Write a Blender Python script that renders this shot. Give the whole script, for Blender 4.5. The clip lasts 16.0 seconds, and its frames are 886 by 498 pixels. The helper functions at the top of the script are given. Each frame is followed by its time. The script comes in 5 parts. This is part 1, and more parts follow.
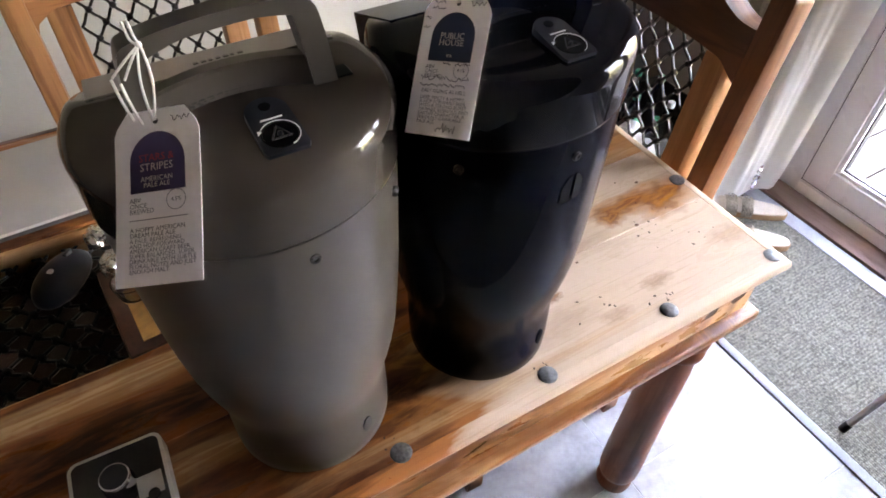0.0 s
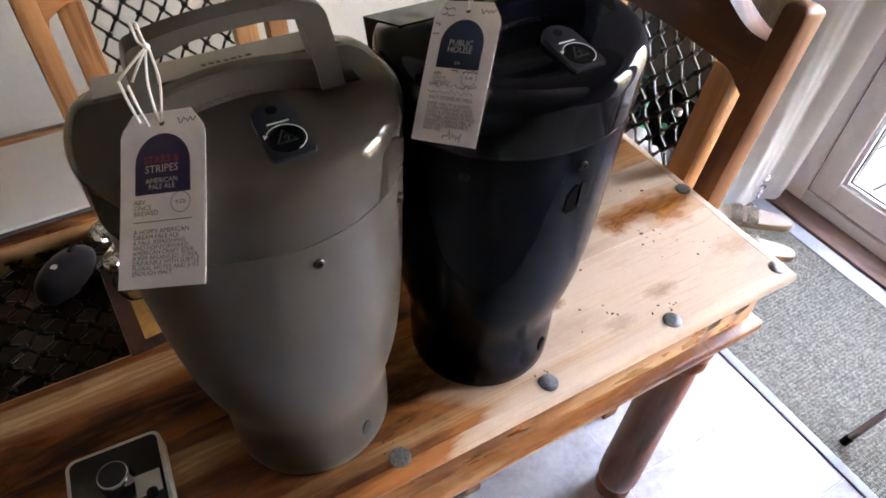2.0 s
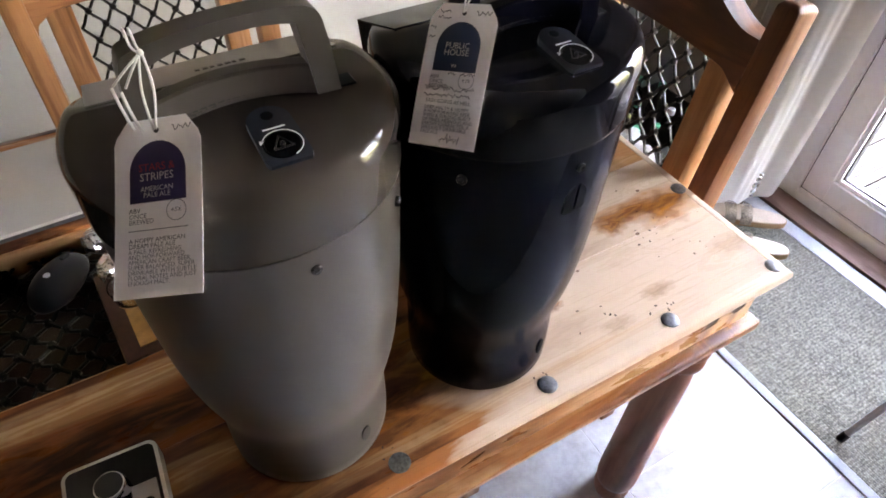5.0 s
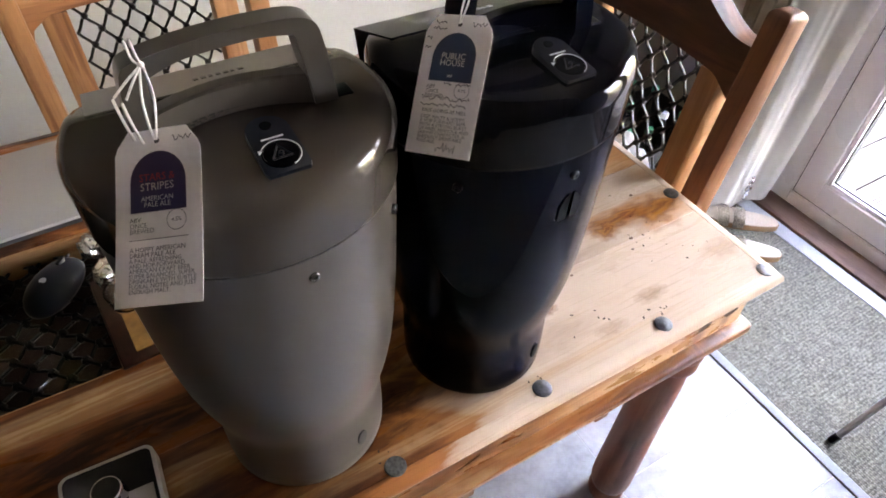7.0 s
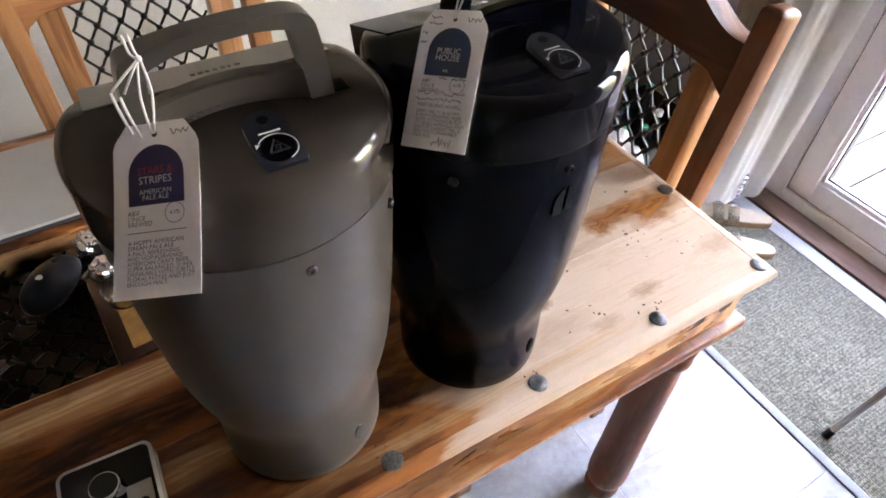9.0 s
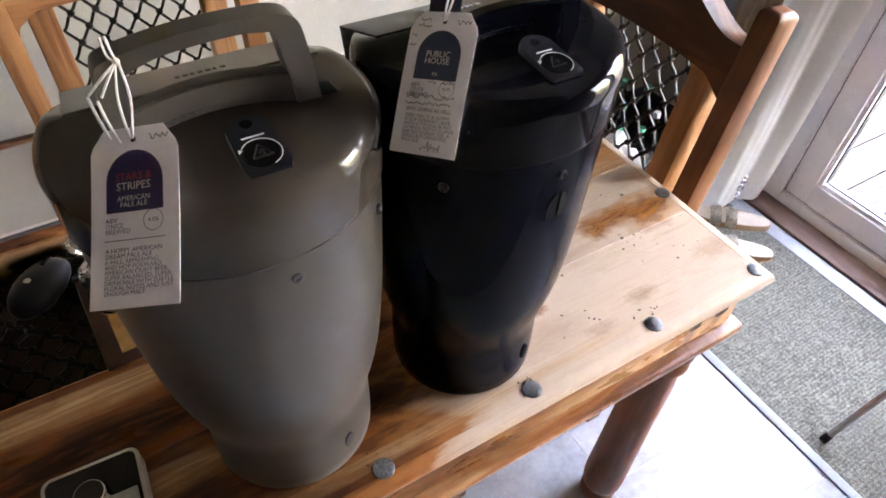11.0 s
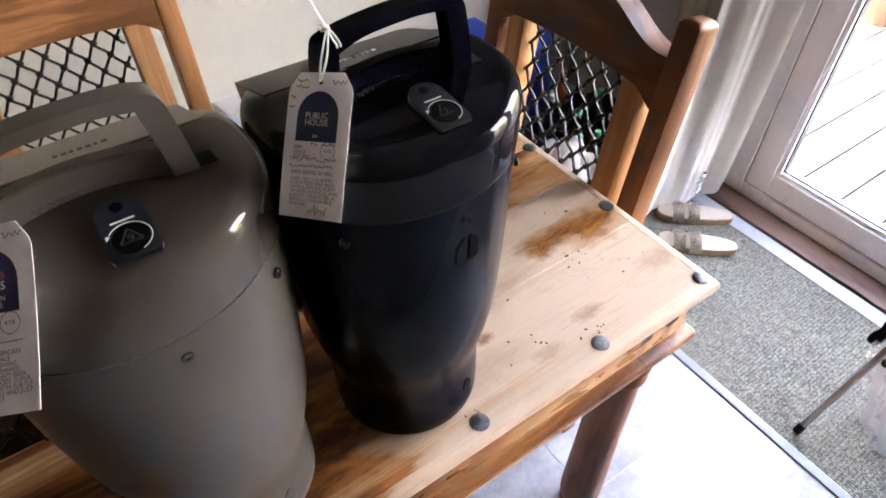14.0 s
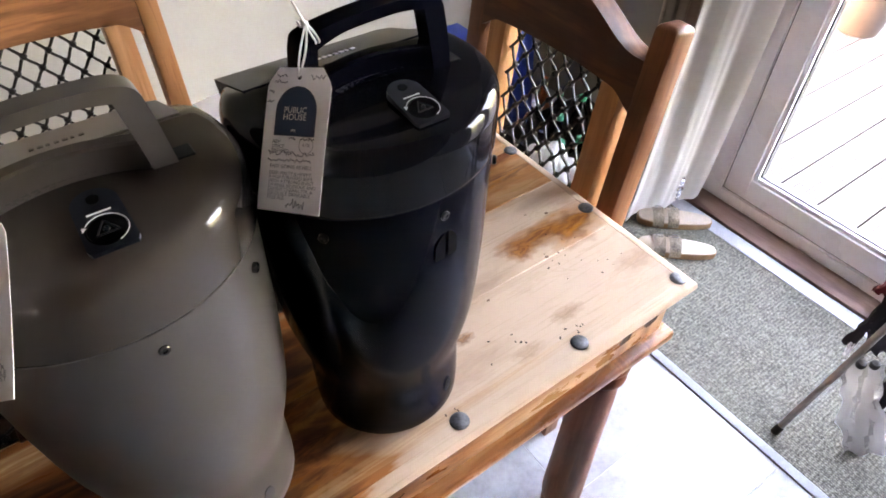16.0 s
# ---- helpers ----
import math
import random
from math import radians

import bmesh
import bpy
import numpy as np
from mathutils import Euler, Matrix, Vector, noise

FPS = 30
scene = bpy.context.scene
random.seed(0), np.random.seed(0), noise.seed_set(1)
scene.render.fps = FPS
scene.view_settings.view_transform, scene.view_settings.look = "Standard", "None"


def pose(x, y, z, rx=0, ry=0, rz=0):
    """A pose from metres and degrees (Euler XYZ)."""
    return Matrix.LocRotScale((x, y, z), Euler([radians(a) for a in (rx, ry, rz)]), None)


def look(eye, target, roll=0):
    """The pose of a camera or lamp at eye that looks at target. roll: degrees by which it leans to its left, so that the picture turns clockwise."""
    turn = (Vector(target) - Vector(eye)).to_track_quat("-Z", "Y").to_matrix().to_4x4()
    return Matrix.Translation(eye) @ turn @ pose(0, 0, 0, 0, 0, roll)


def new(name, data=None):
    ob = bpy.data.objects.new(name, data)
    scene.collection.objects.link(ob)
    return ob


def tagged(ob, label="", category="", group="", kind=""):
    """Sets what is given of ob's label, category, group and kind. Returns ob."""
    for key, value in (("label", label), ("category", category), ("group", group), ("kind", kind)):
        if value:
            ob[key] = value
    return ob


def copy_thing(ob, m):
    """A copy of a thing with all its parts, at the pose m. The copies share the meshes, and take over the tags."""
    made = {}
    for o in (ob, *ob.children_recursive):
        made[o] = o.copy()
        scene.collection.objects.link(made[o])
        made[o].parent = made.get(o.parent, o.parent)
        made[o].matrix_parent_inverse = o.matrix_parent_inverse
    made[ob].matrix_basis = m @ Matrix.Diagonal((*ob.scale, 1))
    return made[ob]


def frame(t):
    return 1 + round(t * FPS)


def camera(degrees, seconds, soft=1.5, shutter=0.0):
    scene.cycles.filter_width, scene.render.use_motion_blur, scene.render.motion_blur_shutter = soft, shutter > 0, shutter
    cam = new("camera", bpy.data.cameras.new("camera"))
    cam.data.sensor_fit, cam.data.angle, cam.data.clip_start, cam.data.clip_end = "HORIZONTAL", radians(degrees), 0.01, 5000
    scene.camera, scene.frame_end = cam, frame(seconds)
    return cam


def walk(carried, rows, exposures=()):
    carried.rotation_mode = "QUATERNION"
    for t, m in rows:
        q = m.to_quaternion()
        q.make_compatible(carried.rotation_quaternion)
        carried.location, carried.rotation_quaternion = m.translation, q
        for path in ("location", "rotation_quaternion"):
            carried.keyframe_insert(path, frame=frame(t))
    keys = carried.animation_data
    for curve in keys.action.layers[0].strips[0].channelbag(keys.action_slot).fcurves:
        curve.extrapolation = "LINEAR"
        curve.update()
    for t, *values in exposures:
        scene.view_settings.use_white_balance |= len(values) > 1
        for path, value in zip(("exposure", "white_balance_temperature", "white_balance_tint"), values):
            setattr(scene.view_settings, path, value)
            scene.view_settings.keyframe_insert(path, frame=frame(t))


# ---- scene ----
cam = camera(69.7, 16.0, 1.7)
EXPOSURE, KELVIN, TINT = 6.82, 9500.0, 29.0
PATH = [
    (0, (-0.77, -0.309, 1.462), (-0.059, 0.863, 0.006), 1.3),
    (0.5, (-0.774, -0.307, 1.46), (-0.067, 0.87, 0.005), 1.5),
    (1, (-0.777, -0.303, 1.465), (-0.075, 0.878, 0.013), 2.5),
    (1.5, (-0.772, -0.304, 1.463), (-0.072, 0.88, 0.011), 2.9),
    (2, (-0.768, -0.305, 1.464), (-0.065, 0.875, 0.01), 2.3),
    (2.5, (-0.77, -0.305, 1.462), (-0.064, 0.874, 0.009), 1.6),
    (3, (-0.769, -0.306, 1.463), (-0.059, 0.872, 0.011), 1.9),
    (3.5, (-0.771, -0.304, 1.462), (-0.059, 0.873, 0.011), 2.2),
    (6, (-0.768, -0.299, 1.464), (-0.036, 0.871, 0.016), 2.3),
    (6.5, (-0.769, -0.301, 1.47), (-0.031, 0.868, 0.024), 2.6),
    (7, (-0.771, -0.3, 1.47), (-0.033, 0.868, 0.024), 2.6),
    (7.5, (-0.772, -0.301, 1.469), (-0.035, 0.866, 0.021), 2.5),
    (8, (-0.775, -0.302, 1.47), (-0.032, 0.862, 0.024), 2.5),
    (8.5, (-0.772, -0.305, 1.468), (-0.025, 0.856, 0.02), 2.6),
    (9, (-0.774, -0.305, 1.47), (-0.026, 0.855, 0.022), 2.8),
    (11.5, (-0.761, -0.296, 1.464), (-0.009, 0.862, 0.017), 3.1),
    (12, (-0.763, -0.293, 1.462), (-0.011, 0.864, 0.014), 3.1),
    (12.5, (-0.765, -0.293, 1.463), (-0.01, 0.863, 0.015), 3.3),
    (13, (-0.74, -0.298, 1.473), (0.018, 0.855, 0.025), 2.9),
    (13.5, (-0.696, -0.31, 1.481), (0.08, 0.84, 0.04), 0.2),
    (14, (-0.689, -0.307, 1.487), (0.106, 0.84, 0.055), -0.3),
    (14.5, (-0.695, -0.308, 1.486), (0.113, 0.836, 0.058), 0.1),
    (15, (-0.699, -0.317, 1.486), (0.122, 0.819, 0.06), 0.7),
    (15.5, (-0.697, -0.32, 1.485), (0.137, 0.814, 0.065), 0.9),
    (16, (-0.691, -0.318, 1.484), (0.154, 0.813, 0.067), 1.2),
]
walk(cam, [(t, look(eye, target, roll)) for t, eye, target, roll in PATH], [(0.0, EXPOSURE, KELVIN, TINT), (16.0, EXPOSURE, KELVIN, TINT)])

# ---------------------------------------------------------------- world and light
world = bpy.data.worlds.new("world")
scene.world = world
world.use_nodes = True
wn = world.node_tree
wn.nodes.clear()
sky = wn.nodes.new("ShaderNodeTexSky")
sky.sky_type = "NISHITA"
sky.sun_disc = False
sky.sun_elevation = radians(28)
sky.sun_rotation = radians(280)
sky.air_density, sky.dust_density, sky.ozone_density = 1.0, 4.0, 1.0
bg = wn.nodes.new("ShaderNodeBackground")
bg.inputs["Strength"].default_value = 0.15
wout = wn.nodes.new("ShaderNodeOutputWorld")
wn.links.new(sky.outputs[0], bg.inputs[0])
wn.links.new(bg.outputs[0], wout.inputs[0])
sun_data = bpy.data.lights.new("sun", "SUN")
sun_data.energy, sun_data.angle, sun_data.color = 3.0, radians(0.6), (1.0, 0.92, 0.82)
sun = new("sun", sun_data)
sun.matrix_world = look((-5, 0.9, 2.7), (0, 0, 0))


# ---------------------------------------------------------------- materials
def material(name):
    m = bpy.data.materials.new(name)
    m.use_nodes = True
    nt = m.node_tree
    return m, nt, nt.nodes["Principled BSDF"]


def node(nt, kind, **values):
    n = nt.nodes.new(kind)
    for key, v in values.items():
        n.inputs[key.replace("_", " ")].default_value = v
    return n


def ramp(nt, fac, stops):
    r = nt.nodes.new("ShaderNodeValToRGB")
    while len(r.color_ramp.elements) > 1:
        r.color_ramp.elements.remove(r.color_ramp.elements[-1])
    r.color_ramp.elements[0].position = stops[0][0]
    r.color_ramp.elements[0].color = (*stops[0][1], 1)
    for p, c in stops[1:]:
        e = r.color_ramp.elements.new(p)
        e.color = (*c, 1)
    nt.links.new(fac, r.inputs[0])
    return r.outputs[0]


def maths(nt, op, a, b=None):
    n = nt.nodes.new("ShaderNodeMath")
    n.operation = op
    for i, v in enumerate((a, b)):
        if v is None:
            continue
        if isinstance(v, (int, float)):
            n.inputs[i].default_value = v
        else:
            nt.links.new(v, n.inputs[i])
    return n.outputs[0]


def mix(nt, fac, a, b, mode="MIX"):
    n = nt.nodes.new("ShaderNodeMix")
    n.data_type, n.blend_type = "RGBA", mode
    for sock, v in ((n.inputs[0], fac), (n.inputs[6], a), (n.inputs[7], b)):
        if isinstance(v, (int, float)):
            sock.default_value = v
        elif isinstance(v, tuple):
            sock.default_value = (*v, 1)
        else:
            nt.links.new(v, sock)
    return n.outputs[2]


def bump(nt, b, height, strength, distance=0.001):
    n = node(nt, "ShaderNodeBump", Strength=strength, Distance=distance)
    nt.links.new(height, n.inputs["Height"])
    nt.links.new(n.outputs[0], b.inputs["Normal"])


def coords(nt, scale=(1, 1, 1), vary=True):
    """Object coordinates, shifted at random from object to object."""
    tc = nt.nodes.new("ShaderNodeTexCoord")
    out = tc.outputs["Object"]
    if vary:
        info = nt.nodes.new("ShaderNodeObjectInfo")
        add = nt.nodes.new("ShaderNodeVectorMath")
        add.operation = "MULTIPLY_ADD"
        comb = nt.nodes.new("ShaderNodeCombineXYZ")
        for i in range(3):
            nt.links.new(info.outputs["Random"], comb.inputs[i])
        nt.links.new(comb.outputs[0], add.inputs[0])
        add.inputs[1].default_value = (7.3, 3.1, 5.7)
        nt.links.new(out, add.inputs[2])
        out = add.outputs[0]
    mp = nt.nodes.new("ShaderNodeMapping")
    mp.inputs["Scale"].default_value = scale
    nt.links.new(out, mp.inputs[0])
    return mp.outputs[0]


def noise_tex(nt, vec, scale, detail=4, rough=0.55, dist=0.0):
    n = node(nt, "ShaderNodeTexNoise", Scale=scale, Detail=detail, Roughness=rough, Distortion=dist)
    nt.links.new(vec, n.inputs["Vector"])
    return n.outputs[0]


def plain(name, colour, rough=0.5, metal=0.0, grain=0.06, size=60, relief=0.0, coat=0.0):
    """Paint, plastic, metal or cloth with faint mottling."""
    m, nt, b = material(name)
    v = coords(nt)
    n1, n2 = noise_tex(nt, v, size), noise_tex(nt, v, size * 0.12, 3)
    f = maths(nt, "ADD", maths(nt, "MULTIPLY", n1, 0.5), maths(nt, "MULTIPLY", n2, 0.5))
    lo, hi = tuple(c * (1 - grain * 2) for c in colour), tuple(min(1, c * (1 + grain * 2)) for c in colour)
    nt.links.new(ramp(nt, f, [(0.3, lo), (0.7, hi)]), b.inputs["Base Color"])
    r = node(nt, "ShaderNodeMapRange", To_Min=max(0.02, rough * 0.85), To_Max=min(1, rough * 1.15))
    nt.links.new(n2, r.inputs[0])
    nt.links.new(r.outputs[0], b.inputs["Roughness"])
    b.inputs["Metallic"].default_value = metal
    b.inputs["Coat Weight"].default_value = coat
    b.inputs["Coat Roughness"].default_value = 0.06
    if relief:
        bump(nt, b, n1, relief)
    return m


def wood(name, pale, mid, dark, along=0, rough=0.35, heart=0.5, knots=(), bleach=None):
    """Lacquered hardwood: growth figure stretched along one axis, dark heartwood streaks, fine pores, knots."""
    m, nt, b = material(name)
    b.inputs["Specular IOR Level"].default_value = 0.22
    st = [9.0, 9.0, 9.0]
    st[along] = 2.3 if knots else 1.15
    v = coords(nt, tuple(st))
    broad = noise_tex(nt, v, 0.9, 4, 0.55, 0.8)
    fig = noise_tex(nt, v, 3.2, 6, 0.65, 1.1)
    st2 = [140.0, 140.0, 140.0]
    st2[along] = 5.0
    pores = noise_tex(nt, coords(nt, tuple(st2)), 1.6, 3, 0.6)
    growth = maths(nt, "SINE", maths(nt, "MULTIPLY", broad, 75.0))
    f = maths(nt, "ADD", maths(nt, "MULTIPLY", broad, 0.85), maths(nt, "MULTIPLY", fig, 0.15))
    f = maths(nt, "ADD", f, maths(nt, "MULTIPLY", growth, 0.006))
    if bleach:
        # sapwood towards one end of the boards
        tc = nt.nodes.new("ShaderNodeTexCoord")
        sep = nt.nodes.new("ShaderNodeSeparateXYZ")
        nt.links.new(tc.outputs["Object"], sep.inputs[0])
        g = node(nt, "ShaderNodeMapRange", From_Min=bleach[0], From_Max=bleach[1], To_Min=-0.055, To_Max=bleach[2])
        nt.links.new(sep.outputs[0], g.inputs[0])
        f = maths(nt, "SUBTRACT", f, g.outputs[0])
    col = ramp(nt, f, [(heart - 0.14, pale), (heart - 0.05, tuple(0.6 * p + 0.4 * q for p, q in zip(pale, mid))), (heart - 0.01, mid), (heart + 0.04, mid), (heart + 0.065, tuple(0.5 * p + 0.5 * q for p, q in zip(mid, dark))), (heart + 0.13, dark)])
    for (kx, ky, sx, sy, amount, *tones) in knots:
        lo, hi = TONES[tones[0]] if tones else (mid, dark)
        tc = nt.nodes.new("ShaderNodeTexCoord")
        mp = nt.nodes.new("ShaderNodeMapping")
        mp.inputs["Location"].default_value = (-kx / sx, -ky / sy, 0)
        mp.inputs["Scale"].default_value = (1 / sx, 1 / sy, 0)
        nt.links.new(tc.outputs["Object"], mp.inputs[0])
        ln = nt.nodes.new("ShaderNodeVectorMath")
        ln.operation = "LENGTH"
        wob = nt.nodes.new("ShaderNodeTexNoise")
        wob.inputs["Scale"].default_value = 1.4
        wob.inputs["Detail"].default_value = 4
        nt.links.new(mp.outputs[0], wob.inputs["Vector"])
        add = nt.nodes.new("ShaderNodeVectorMath")
        add.operation = "MULTIPLY_ADD"
        nt.links.new(wob.outputs["Color"], add.inputs[0])
        add.inputs[1].default_value = (1.5, 1.5, 0)
        nt.links.new(mp.outputs[0], add.inputs[2])
        sub = nt.nodes.new("ShaderNodeVectorMath")
        sub.operation = "SUBTRACT"
        nt.links.new(add.outputs[0], sub.inputs[0])
        sub.inputs[1].default_value = (0.75, 0.75, 0)
        nt.links.new(sub.outputs[0], ln.inputs[0])
        rg = node(nt, "ShaderNodeMapRange", From_Min=0.35, From_Max=1.0, To_Min=amount, To_Max=0.0)
        nt.links.new(ln.outputs["Value"], rg.inputs[0])
        rings = maths(nt, "SINE", maths(nt, "MULTIPLY", ln.outputs["Value"], 17.0))
        kc = ramp(nt, maths(nt, "ADD", maths(nt, "MULTIPLY", rings, 0.08), maths(nt, "MULTIPLY", fig, 1.0)), [(0.40, lo), (0.58, hi)] if tones and tones[0] in ("heart", "brown", "sap") else [(0.30, lo), (0.68, hi)])
        col = mix(nt, rg.outputs[0], col, kc)
    pc = ramp(nt, pores, [(0.30, (0.72, 0.68, 0.62)), (0.45, (1, 1, 1))])
    col = mix(nt, 0.45 if bleach else 0.7, col, pc, "MULTIPLY")
    if bleach:
        vo = node(nt, "ShaderNodeTexVoronoi", Scale=38.0)
        nt.links.new(coords(nt, (0.7, 1, 1)), vo.inputs["Vector"])
        sepc = nt.nodes.new("ShaderNodeSeparateColor")
        nt.links.new(vo.outputs["Color"], sepc.inputs[0])
        near = maths(nt, "LESS_THAN", vo.outputs["Distance"], maths(nt, "MULTIPLY", sepc.outputs[1], 0.11))
        pit = maths(nt, "MULTIPLY", near, maths(nt, "GREATER_THAN", sepc.outputs[0], 0.62))
        col = mix(nt, maths(nt, "MULTIPLY", pit, 0.8), col, dark)
    nt.links.new(col, b.inputs["Base Color"])
    r = node(nt, "ShaderNodeMapRange", From_Min=0.3, From_Max=0.7, To_Min=rough * 0.75, To_Max=rough * 1.3)
    nt.links.new(fig, r.inputs[0])
    nt.links.new(r.outputs[0], b.inputs["Roughness"])
    bump(nt, b, pores, 0.12, 0.0006)
    return m


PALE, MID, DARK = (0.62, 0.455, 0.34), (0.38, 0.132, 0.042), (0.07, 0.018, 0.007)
# paler and darker tone of heartwood, sapwood bands, burls and smudges
TONES = {"heart": ((0.16, 0.048, 0.016), (0.040, 0.011, 0.005)), "sap": ((0.62, 0.38, 0.20), (0.46, 0.22, 0.09)), "burl": ((0.52, 0.205, 0.050), (0.20, 0.052, 0.012)),
         "brown": ((0.42, 0.165, 0.05), (0.15, 0.045, 0.014)), "smudge": ((0.48, 0.31, 0.20), (0.30, 0.17, 0.105)), "eye": ((0.13, 0.04, 0.015), (0.05, 0.015, 0.007))}
KNOTS = ((-0.16, 0.345, 0.30, 0.075, 0.85, "brown"), (-0.30, 0.155, 0.14, 0.030, 0.5, "smudge"), (-0.62, 0.085, 0.26, 0.085, 0.95, "brown"), (-0.50, 0.012, 0.40, 0.012, 0.5, "sap"), (-0.95, 0.182, 0.34, 0.060, 0.95, "heart"), (-0.93, 0.253, 0.45, 0.024, 1.0, "sap"),
         (-0.86, 0.105, 0.20, 0.024, 0.85, "sap"), (-0.90, 0.045, 0.20, 0.045, 0.7, "heart"), (-0.60, 0.075, 0.060, 0.020, 0.8, "heart"), (-0.584, 0.060, 0.026, 0.012, 0.8, "eye"),
         (-1.005, 0.211, 0.035, 0.016, 0.7, "eye"), (-0.050, 0.182, 0.085, 0.046, 1.0, "burl"), (-0.125, 0.196, 0.085, 0.026, 0.95, "burl"), (-0.160, 0.182, 0.030, 0.022, 0.9, "burl"),
         (-0.017, 0.064, 0.055, 0.024, 0.55, "smudge"), (-0.187, 0.048, 0.036, 0.014, 0.75, "smudge"), (-0.279, 0.028, 0.034, 0.013, 0.6, "smudge"), (-0.340, 0.097, 0.020, 0.010, 0.8, "brown"),
         (-0.36, 0.055, 0.09, 0.030, 0.4, "smudge"))
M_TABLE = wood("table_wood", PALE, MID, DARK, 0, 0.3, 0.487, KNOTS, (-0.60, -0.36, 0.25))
M_WARM = wood("warm_table_wood", (0.60, 0.36, 0.20), (0.44, 0.19, 0.072), (0.20, 0.062, 0.022), 0, 0.3, 0.50, ((-0.16, 0.345, 0.30, 0.030, 0.8, "brown"), (-0.075, 0.262, 0.10, 0.030, 0.9, "burl"), (-0.20, 0.470, 0.20, 0.030, 0.6, "sap")))
M_TRIM = wood("table_edge_wood", (0.46, 0.255, 0.125), (0.29, 0.115, 0.043), (0.11, 0.036, 0.013), 0, 0.3, 0.5, ((-0.045, -0.005, 0.016, 1.0, 1.0), (-0.105, -0.005, 0.022, 1.0, 1.0)))
M_ENDWOOD = wood("table_end_wood", (0.46, 0.255, 0.125), (0.29, 0.115, 0.043), (0.11, 0.036, 0.013), 1, 0.3, 0.5)
M_ENDPALE = wood("pale_end_wood", (0.46, 0.335, 0.25), (0.36, 0.23, 0.15), (0.20, 0.10, 0.055), 1, 0.45, 0.5)
M_LEG = wood("leg_wood", (0.25, 0.088, 0.038), (0.15, 0.047, 0.020), (0.06, 0.017, 0.007), 2, 0.42, 0.5)
M_CHAIR = wood("chair_wood", (0.52, 0.25, 0.115), (0.34, 0.145, 0.060), (0.15, 0.055, 0.022), 2, 0.42, 0.5)
M_RAIL = wood("chair_rail_wood", (0.48, 0.22, 0.10), (0.30, 0.122, 0.050), (0.12, 0.044, 0.018), 0, 0.42, 0.5)
# end chair: darker wood pieces, with their backlit shade also put into the colour
M_SHADEDCHAIR = wood("shaded_dark_chair_wood", (0.24, 0.098, 0.045), (0.135, 0.049, 0.022), (0.06, 0.020, 0.010), 2, 0.42, 0.5)
M_SHADEDRAIL = wood("shaded_dark_rail_wood", (0.21, 0.086, 0.040), (0.12, 0.043, 0.019), (0.05, 0.017, 0.008), 0, 0.42, 0.5)
M_PANEL = wood("panel_backing_wood", (0.075, 0.045, 0.032), (0.05, 0.028, 0.019), (0.025, 0.013, 0.009), 0, 0.5, 0.5)
M_KNOT = plain("charred_knot_wood", (0.035, 0.014, 0.008), 0.6, 0, 0.3, 300, 0.4)
M_IRON = plain("black_iron", (0.012, 0.010, 0.009), 0.38, 0.6, 0.2, 200, 0.15)
M_STUD = plain("iron_stud", (0.16, 0.162, 0.17), 0.45, 0.8, 0.3, 260, 0.3)
M_WALL = plain("cream_wall_paint", (0.385, 0.357, 0.313), 0.75, 0, 0.02, 120, 0.08)
M_CEIL = plain("warm_white_ceiling_paint", (0.82, 0.75, 0.69), 0.8, 0, 0.02, 80, 0.05)
M_TAUPE = plain("taupe_wall_paint", (0.23, 0.22, 0.21), 0.7, 0, 0.03, 100, 0.08)
M_UPVC = plain("white_upvc", (0.93, 0.935, 0.95), 0.28, 0, 0.015, 40)
M_SEAL = plain("dark_rubber_seal", (0.03, 0.03, 0.032), 0.6)
M_ALU = plain("aluminium_strip", (0.26, 0.275, 0.305), 0.62, 0.2, 0.08, 200, 0.1)
M_PALEALU = plain("bright_aluminium_strip", (0.42, 0.44, 0.48), 0.5, 0.2, 0.08, 200, 0.1)
M_GREY = plain("grey_keg_plastic", (0.064, 0.0545, 0.0475), 0.30, 0, 0.012, 22)
M_GREYLID = plain("grey_lid_plastic", (0.047, 0.0378, 0.0318), 0.10, 0, 0.012, 22)
M_BLACK = plain("black_keg_plastic", (0.0026, 0.0028, 0.0058), 0.16, 0, 0.02, 22)
M_BLACKLID = plain("gloss_black_lid_plastic", (0.004, 0.004, 0.006), 0.07, 0, 0.03, 30)
for m, level in ((M_BLACK, 0.045), (M_GREY, 0.34), (M_GREYLID, 0.36), (M_BLACKLID, 0.15)):
    m.node_tree.nodes["Principled BSDF"].inputs["Specular IOR Level"].default_value = level
M_DIAL = plain("navy_dial_plastic", (0.005, 0.0078, 0.0145), 0.45, 0, 0.08, 300)
M_DIAL.node_tree.nodes["Principled BSDF"].inputs["Specular IOR Level"].default_value = 0.25
# black knob plastic; shade of recess, hole and slot is put into this colour
M_DIALDARK = plain("black_plastic_and_recess_shade", (0.0018, 0.0019, 0.0024), 0.5)
M_DIALDARK.node_tree.nodes["Principled BSDF"].inputs["Specular IOR Level"].default_value = 0.08
M_PLUG = plain("dull_grey_plug", (0.030, 0.034, 0.040), 0.5)
M_EMBLEM = plain("matt_black_print", (0.002, 0.002, 0.003), 0.6)
M_EMBLEM.node_tree.nodes["Principled BSDF"].inputs["Specular IOR Level"].default_value = 0.06
M_DARKSCREW = plain("blackened_screw", (0.010, 0.010, 0.012), 0.35, 0.6)
M_PRINT = plain("white_print", (0.72, 0.73, 0.75), 0.6)
M_GREYPRINT = plain("dark_print", (0.035, 0.032, 0.030), 0.5)
M_SCREW = plain("steel_screw", (0.10, 0.10, 0.105), 0.25, 0.9)
